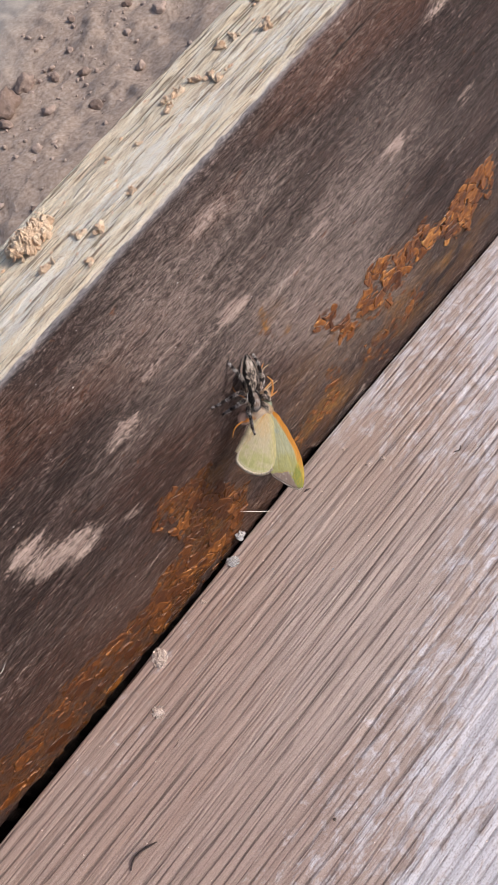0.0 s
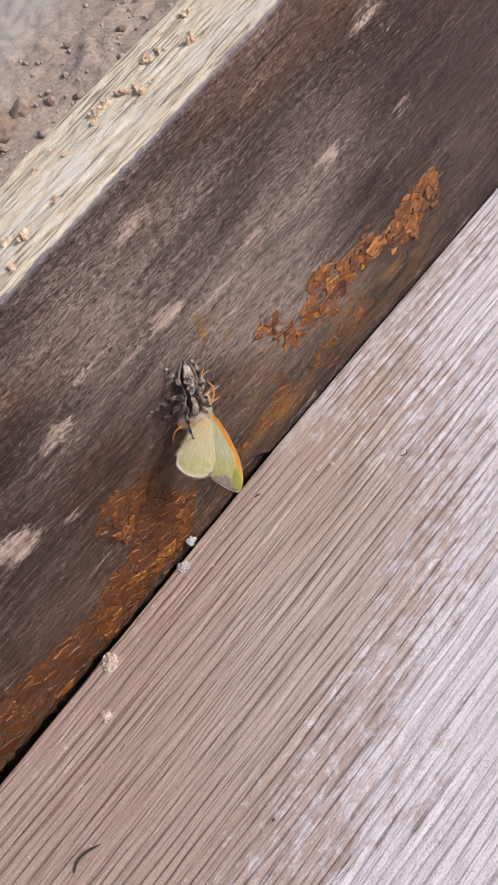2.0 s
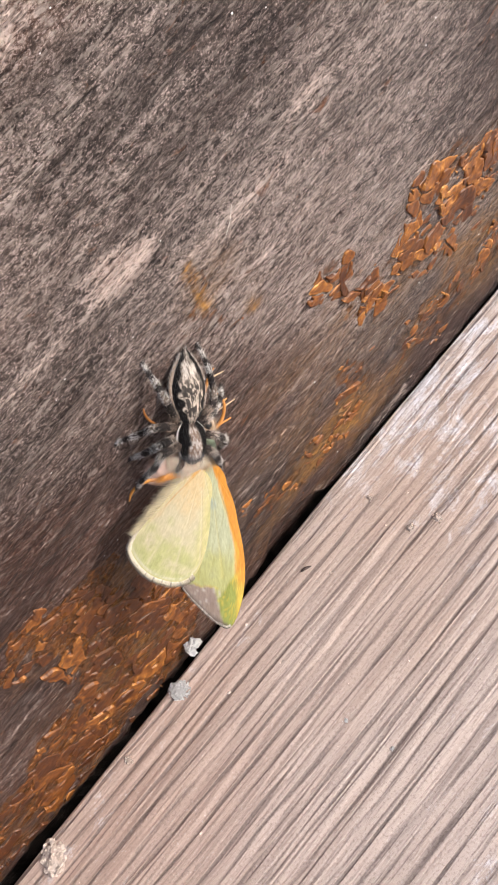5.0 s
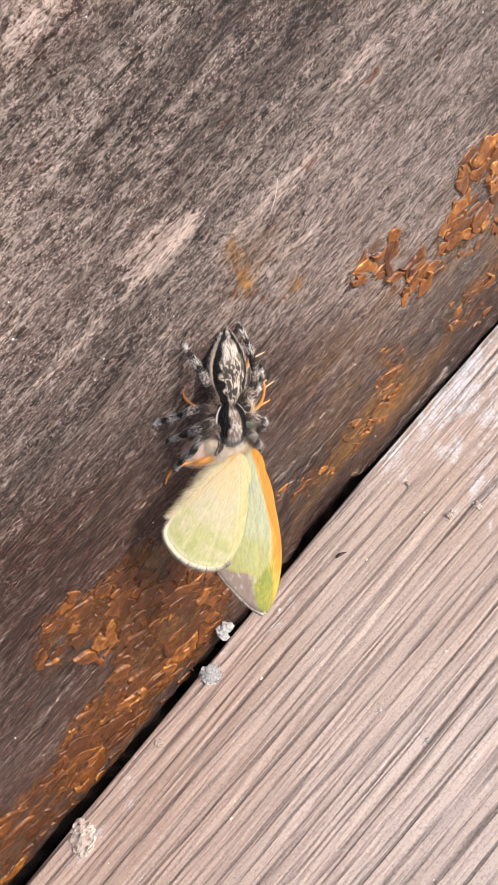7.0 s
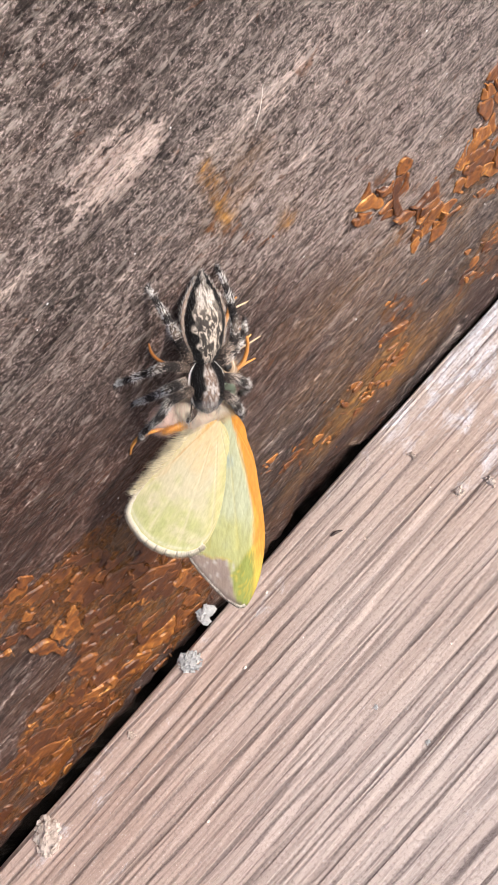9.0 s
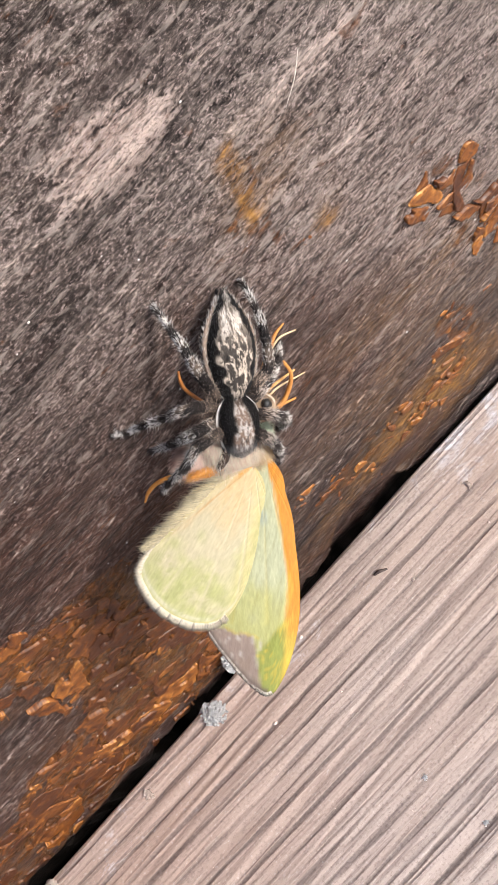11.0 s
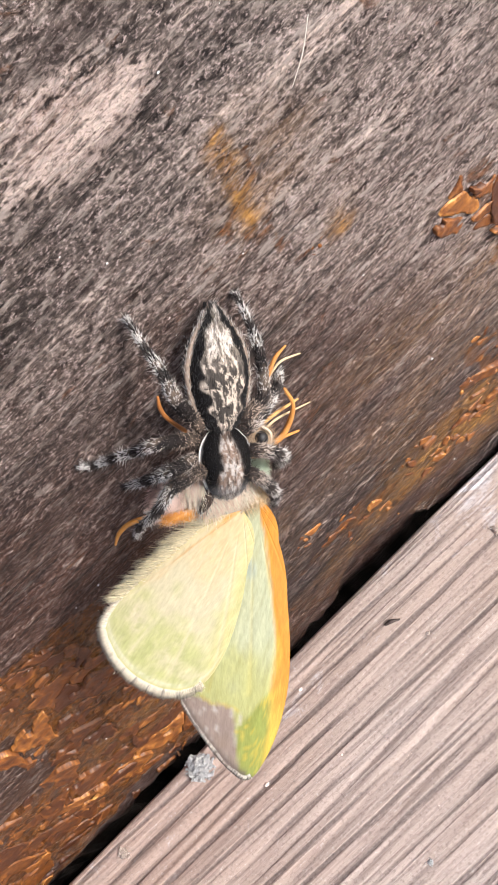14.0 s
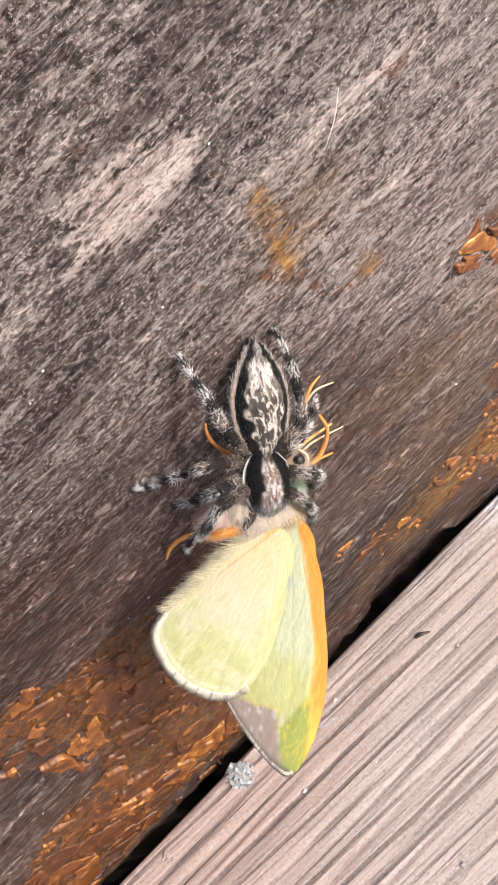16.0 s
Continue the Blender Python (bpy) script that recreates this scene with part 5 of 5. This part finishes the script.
def fore_tint(u, w, vein, a, s):
    mint, green, orange, olive, grey, yellow, dark = (np.array(k) for k in ((0.52, 0.53, 0.34), (0.50, 0.49, 0.20), (0.72, 0.30, 0.03), (0.33, 0.36, 0.08), (0.34, 0.255, 0.21), (0.70, 0.50, 0.07), (0.09, 0.065, 0.055)))
    k = fractal(u * 0.6, w * 0.9, 471, 3)
    stripe = np.interp(u, [0, 1.7, 6.4, 9.0, 11.3, 14, 16.8], [-0.18, -0.70, -1.42, -1.68, -1.6, -1.35, -0.85])
    c = blend(mint, green, smooth(7.5, 12.0, u + k))
    c = blend(c, np.array((0.38, 0.45, 0.42)), smooth(0.7, 0.2, np.hypot((u - 4.2) / 1.3, (w - 0.2) / 0.8)) * 0.6)
    band = np.interp(w, [0.3, 0.8, 2.6, 4.4], [13.4, 13.1, 12.3, 11.9]) + 0.25 * k
    c = blend(c, grey, smooth(-0.15, 0.15, u - band) * smooth(0.0, 0.3, w - np.interp(u, [12, 13.2, 16.7, 18], [0.9, 0.75, 0.25, 0.0])))
    tri = smooth(0.1, 0.6, u - (11.2 + 1.1 * (w + 1.5)) + 0.2 * k) * smooth(0.3, 0.05, w - np.interp(u, [12, 13.2, 16.7, 18], [0.9, 0.75, 0.25, 0.0]))
    c = blend(c, olive, tri)
    c = blend(c, orange * 0.95, smooth(0.32, -0.12, w - stripe + 0.12 * fractal(u * 0.8, w * 6, 477, 3)) * smooth(15.5, 10.5, u + 1.2 * k))
    c = blend(c, yellow, smooth(0.15, -0.15, w - stripe) * smooth(11.0, 15.0, u + 1.2 * k) * 0.85)
    c = blend(c, yellow, smooth(0.10, 0.0, np.abs(u - band) - 0.08) * (w < 3) * (w > 0.5) * 0.35)
    streak = fractal(u * 0.5 + 0.3 * w, w * 5.5 - u * 1.6, 473, 3)
    c = blend(c, c * 1.5, smooth(0.1, 0.8, streak) * 0.25)
    c = blend(c, c * np.array((0.78, 0.72, 0.6)), smooth(-0.1, -0.8, streak) * 0.3)
    c = blend(c, yellow * 1.1, smooth(0.5, 0.0, np.abs(w - stripe)) * smooth(0.0, 0.5, fractal(u * 0.9, w * 2.5, 475, 3) + 0.2) * smooth(2.5, 6.0, u) * 0.2)
    net = np.abs(fractal(u * 1.1, w * 1.6, 479, 3))
    c = blend(c, yellow, smooth(0.16, 0.02, net) * tri * 0.7)
    c = blend(c, np.array((0.62, 0.56, 0.50)), smooth(0.35, 0.7, fractal(u * 0.7, w * 13, 481, 2)) * smooth(-0.15, 0.15, u - band) * (1 - tri) * (w > 0.2) * 0.6)
    c = blend(c, dark, smooth(16.7, 17.2, u + 0.25 * w))
    c = blend(c, dark * 1.6, np.exp(-((s - 0.975) / 0.012) ** 2) * (u > 12) * (w > 0.0) * 0.8)
    return 0.92 * blend(c, yellow, vein * (u < 12) * 0.18)


def fringe(edge, first, last, length, colours, seed, wing, label, outward, count=700, width=0.016, up=1):
    """Fine scales that stand out from a wing's margin."""
    rng = np.random.RandomState(seed)
    n = len(edge)
    i = rng.uniform(first * (n - 1), last * (n - 1), count)
    k = np.clip(i.astype(int), 0, n - 2)
    base = edge[k] + (edge[k + 1] - edge[k]) * (i - k)[:, None]
    run = edge[k + 1] - edge[k]
    run /= np.linalg.norm(run, axis=1)[:, None] + 1e-9
    out = np.stack([run[:, 1], -run[:, 0], np.zeros(count)], -1)
    ways = out + np.array(outward)[None] + rng.normal(0, 0.16, (count, 3))
    col = colours(i / (n - 1), rng)
    hm = hair_mesh("fringe", (base - out * 0.30 + np.array([0, 0, 0.03 * up])) * MM, ways, length * MM * rng.uniform(0.7, 1.2, count), width * MM, col)
    return part("fringe", hm, FUR, wing, label, "stuff")


def fuzzy(name, centre, radii, count, length, colour, parent, seed, ways=(0, -1, 0.2), label=""):
    """A furred lump of the moth's body."""
    rng = np.random.RandomState(seed)
    me = lump_mesh(name, seed, 0.18, 1.0, 3)
    c, r = mm([centre])[0], mm([radii])[0]
    v = np.array([p.co[:] for p in me.vertices]) * r + c
    me.vertices.foreach_set("co", v.ravel())
    me.attributes.new("tint", "FLOAT_COLOR", "POINT").data.foreach_set("color", np.tile(np.append(np.array(colour) * 0.85, 1.0).astype(np.float32), len(v)))
    me.update()
    ob = part(name, me, FUR, parent, label)
    i = rng.randint(0, len(v), count)
    nrm = (v[i] - c) / r ** 2
    nrm /= np.linalg.norm(nrm, axis=1)[:, None]
    w = nrm * 0.45 + np.array(ways)[None] * 0.8 + rng.normal(0, 0.25, (count, 3))
    col = np.clip(np.array(colour)[None] * np.where(rng.rand(count, 1) < 0.12, 0.7, rng.uniform(0.85, 1.2, (count, 1))), 0, 0.9)
    part(name + "_fur", hair_mesh(name + "_fur", v[i] + rng.normal(0, 0.10, (count, 3)) * r, w, length * MM * rng.uniform(0.6, 1.3, count), 0.010 * MM, col), FUR, ob, "soft fur", "stuff")
    return ob


def limb(name, points, radii, colour, parent, label=""):
    v, f, run = tube(mm(points), np.array(radii) * 0.78 * MM, 8, 7)[:3]
    c = blend(np.array(colour), np.array(colour) * 1.2, run)
    return part(name, mesh_of(name, v, f, tint=c), LIMB, parent, label)


def moth():
    mo = thing("moth", SPIDER_AT, "dead pale-green moth with orange wing edges, gripped by the spider", "moth")
    inv = SPIDER_AT.inverted()

    def plane(at, u, v):
        u, v = Vector(u).normalized(), Vector(v)
        v = (v - u * v.dot(u)).normalized()
        m = Matrix.Identity(4)
        for i, axis in enumerate((u, v, u.cross(v))):
            for j in range(3):
                m[j][i] = axis[j]
        m.translation = Vector(at) * CM
        return m
    # the wing's third axis points off the board towards the light
    fm = plane((-0.239, -0.60, 3.493), (-0.720, -0.624, -0.305), (-0.687, 0.576, 0.443))
    hm = plane((-0.38, -0.62, 3.668), (-0.978, -0.163, -0.127), (-0.206, 0.792, 0.575))
    flip_f, flip_h = fm.to_3x3().col[2].y > 0, hm.to_3x3().col[2].y > 0
    sf, sh = (-1 if flip_f else 1), (-1 if flip_h else 1)
    me, edge = wing_mesh("forewing", FORE, (-0.4, 0.1), fore_tint, lambda u, w: sf * (-0.10 * np.clip(-1.3 - w, 0, 3) ** 1.2 - 0.02 * w * w + 0.12 * np.sin(u * 0.25)))
    fw = part("forewing", me, WING, mo, "mint-green wing with an orange edge and grey-brown border")
    fw.matrix_basis = inv @ fm
    grey = np.array((0.66, 0.60, 0.52))
    fringe(edge, 0.64, 0.88, 0.34, lambda a, rng: blend(grey * 1.25, np.array((0.06, 0.05, 0.045)), (rng.rand(len(a)) < 0.22) * 0.9), 5, fw, "grey and dark fringe", (0.4, 0, 0), 1100, 0.018, sf)
    me, edge = wing_mesh("hindwing", HIND, (-0.6, -0.5), hind_tint, lambda u, w: sh * (0.35 * np.sin(np.clip((w + 4.5) / 7.5, 0, 1) * math.pi) + 0.25 - 0.012 * u))
    hw = part("hindwing", me, WING, mo, "pale yellow-green wing with a soft fringe")
    hw.matrix_basis = inv @ hm
    pink = np.array((0.84, 0.76, 0.62))
    dots = lambda a, rng: blend(np.tile(pink, (len(a), 1)) * rng.uniform(0.85, 1.15, (len(a), 1)), np.array((0.07, 0.05, 0.04)), (np.abs((a * 24) % 1 - 0.5) < 0.08) * (a < 0.66) * (rng.rand(len(a)) < 0.6) * 0.5)
    fringe(edge, 0.42, 0.94, 0.68, dots, 6, hw, "cream-white fringe with dark dots", (0.25, 0, 0), 3600, 0.022, sh)
    rng = np.random.RandomState(8)
    n = 900
    t = np.round(rng.rand(n) * 46) / 46 + rng.normal(0, 0.004, n)
    roots = np.stack([1.2 + 7.2 * t, 0.95 + 1.95 * t + rng.normal(0, 0.12, n), 0.5 * sh + rng.normal(0, 0.08, n)], -1) * MM
    ways = np.array([0.65, 0.85, 0.0])[None] + rng.normal(0, 0.16, (n, 3))
    part("wing_hair", hair_mesh("wing_hair", roots, ways, rng.uniform(1.0, 2.1, n) * MM * (1 - 0.45 * t), 0.024 * MM, np.tile(np.array((0.90, 0.80, 0.56)), (n, 1)) * rng.uniform(0.7, 1.05, (n, 1))), FUR, hw, "long cream hair along the wing", "stuff")
    # body lying across under the spider's jaws
    fuzzy("thorax", (-3.7, 1.2, -3.0), (1.45, 2.5, 1.5), 7000, 0.8, (0.96, 0.76, 0.62), mo, 11, label="cream furry thorax")
    fuzzy("abdomen", (-4.0, -1.5, -4.0), (1.2, 1.6, 1.2), 3200, 0.4, (0.78, 0.58, 0.49), mo, 12, (-0.6, -0.6, 0), "pinkish furry abdomen")
    fuzzy("collar", (-4.6, 3.5, -3.0), (1.2, 1.0, 1.0), 1800, 0.6, (0.74, 0.56, 0.34), mo, 13, (0.3, -1, 0.1), "tan shoulder fur")
    fuzzy("head", (-1.6, 4.9, -3.4), (1.0, 1.2, 1.0), 900, 0.4, (0.50, 0.36, 0.24), mo, 14, (0.3, 0.5, 0), "cream head")
    fuzzy("tuft", (-3.3, 4.6, -3.2), (0.8, 0.7, 0.7), 900, 0.4, (0.56, 0.66, 0.50), mo, 15, (0.3, -0.6, 0), "mint-green shoulder tuft")
    fuzzy("flank", (-4.6, -1.0, -2.8), (0.26, 1.7, 0.4), 900, 0.5, (0.90, 0.44, 0.12), mo, 16, (-1.0, -0.35, 0), "orange furry flank")
    eye = lump_mesh("eye", 3, 0.0, 1.0, 3)
    eye.transform(Matrix.Translation(Vector(mm([(-1.25, 4.75, -2.6)])[0])) @ Matrix.Diagonal((0.46 * MM, 0.50 * MM, 0.40 * MM, 1)))
    eye.attributes.new("tint", "FLOAT_COLOR", "POINT").data.foreach_set("color", np.tile(np.array((0.012, 0.010, 0.010, 1.0), np.float32), len(eye.vertices)))
    part("eye", eye, LIMB, mo, "round black eye")
    orange, straw = (0.56, 0.24, 0.06), (0.62, 0.46, 0.28)
    limb("antenna", [(-2.2, 6.2, -4.0), (-1.9, 7.2, -3.8), (-0.9, 7.7, -3.3), (0.5, 7.5, -2.5), (1.7, 6.7, -2.3)], (0.20, 0.26, 0.26, 0.20, 0.08), orange, mo, "curved orange feathery antenna")
    comb = [(-2.2, 6.2, -4.0), (-1.9, 7.2, -3.8), (-0.9, 7.7, -3.3), (0.5, 7.5, -2.5), (1.7, 6.7, -2.3)]
    v, f, run, path, tan, side, up, rad = tube(mm(comb), np.full(5, 0.16) * MM, 8, 16)
    teeth = np.repeat(np.arange(4, len(path) - 3), 2)
    sign = np.tile([1.0, -1.0], len(teeth) // 2)[:, None]
    part("antenna_teeth", hair_mesh("antenna_teeth", path[teeth], side[teeth] * sign + tan[teeth] * 0.5, 0.34 * MM, 0.022 * MM, np.tile(np.array((0.70, 0.38, 0.12)), (len(teeth), 1))), FUR, mo, "fine orange comb of the antenna", "stuff")
    limb("antenna", [(-0.6, 5.6, -3.6), (-0.2, 6.9, -3.8), (0.5, 8.9, -3.6)], (0.2, 0.18, 0.10), (0.62, 0.34, 0.12), mo, "orange antenna")
    limb("leg", [(1.2, 5.0, -3.0), (2.6, 5.4, -2.3), (3.8, 5.8, -1.8), (4.5, 6.5, -1.5)], (0.16, 0.2, 0.18, 0.08), orange, mo, "orange leg")
    limb("leg", [(2.6, 5.6, -2.4), (3.5, 6.3, -1.9), (3.8, 7.8, -1.7)], (0.10, 0.12, 0.06), straw, mo, "straw-coloured leg")
    limb("leg", [(-1.2, 5.6, -3.6), (-0.5, 6.9, -3.6), (0.0, 10.2, -3.9)], (0.12, 0.12, 0.06), straw, mo, "straw-coloured leg")
    limb("leg", [(-3.0, 6.6, -5.0), (-2.4, 8.1, -5.2), (-2.1, 10.0, -5.1)], (0.2, 0.18, 0.10), orange, mo, "orange leg")
    limb("leg", [(2.7, -2.1, -3.2), (1.9, -1.8, -3.6), (1.0, -1.0, -4.1), (-0.6, 1.0, -4.6)], (0.10, 0.18, 0.18, 0.2), (0.50, 0.19, 0.05), mo, "orange leg")
    limb("leg", [(-6.8, -4.2, -7.2), (-5.7, -4.4, -6.0), (-4.9, -4.0, -4.9), (-4.6, -2.9, -3.7), (-5.3, 0.0, -2.9)], (0.10, 0.19, 0.22, 0.25, 0.35), (0.70, 0.30, 0.06), mo, "curved orange leg")
    limb("cheek", [(-2.3, 4.4, -2.6), (-1.9, 5.2, -2.5), (-1.0, 5.4, -2.5), (-0.4, 4.8, -2.6)], (0.10, 0.13, 0.13, 0.08), (0.60, 0.46, 0.34), mo, "cream ring round the eye")
    return mo, fw


board = dark_board()
deck_board()
ground()
soil_clods()
varnish(board)
crumbs()
glint_thread = fibres()
prey, forewing = moth()
spider, front_leg = jumping_spider()


def motions():
    # the thread drops into the gap, in place of its glint fading out
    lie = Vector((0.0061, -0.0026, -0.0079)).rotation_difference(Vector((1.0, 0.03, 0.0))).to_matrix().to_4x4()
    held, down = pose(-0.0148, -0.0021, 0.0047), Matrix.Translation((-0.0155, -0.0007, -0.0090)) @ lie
    walk(glint_thread, [(0.0, held), (0.65, held), (1.0, down), (16.0, down)])
    # while it feeds, the spider tugs its prey round and lifts a front leg off the wing
    hub = Vector((-0.0028, -0.0060, 0.0390))

    def tugged(turn, shift):
        axis = Vector(turn)
        rot = Matrix.Rotation(radians(axis.length), 4, axis.normalized())
        return Matrix.Translation(hub + Vector(shift) * MM) @ rot @ Matrix.Translation(-hub) @ SPIDER_AT
    a, b = tugged((-0.7, -2.6, 3.5), (-1.15, 0.49, 1.03)), tugged((-0.5, 2.1, -3.4), (-0.11, 0.87, 0.56))
    walk(spider, [(0.0, a), (3.3, a), (5.2, b), (9.3, b), (11.2, SPIDER_AT), (16.0, SPIDER_AT)])
    a, b = tugged((-9.4, -12.4, 7.5), (-0.23, 0.46, 0.23)), tugged((-0.2, -6.2, -0.3), (-0.26, 0.96, 0.67))
    walk(prey, [(0.0, a), (3.3, a), (5.2, b), (9.3, b), (11.2, SPIDER_AT), (16.0, SPIDER_AT)])
    # the free wing is splayed at first and then closes on the other
    closed = forewing.matrix_basis.copy()
    open_out = closed @ pose(0, 0, 0, 0, 0, -4.5)
    walk(forewing, [(0.0, open_out), (3.3, open_out), (5.2, closed), (16.0, closed)])
    rest = Matrix.Translation(mm([(-1.8, -0.6, -1.4)])[0])
    turn = Vector((-3.3, -4.0, -3.6)).rotation_difference(Vector((-0.2, -6.6, -0.3)))
    over = Matrix.Translation(mm([(-1.9, -0.5, -1.5)])[0]) @ turn.to_matrix().to_4x4()
    walk(front_leg, [(0.0, over), (3.3, over), (4.9, rest), (16.0, rest)])


motions()
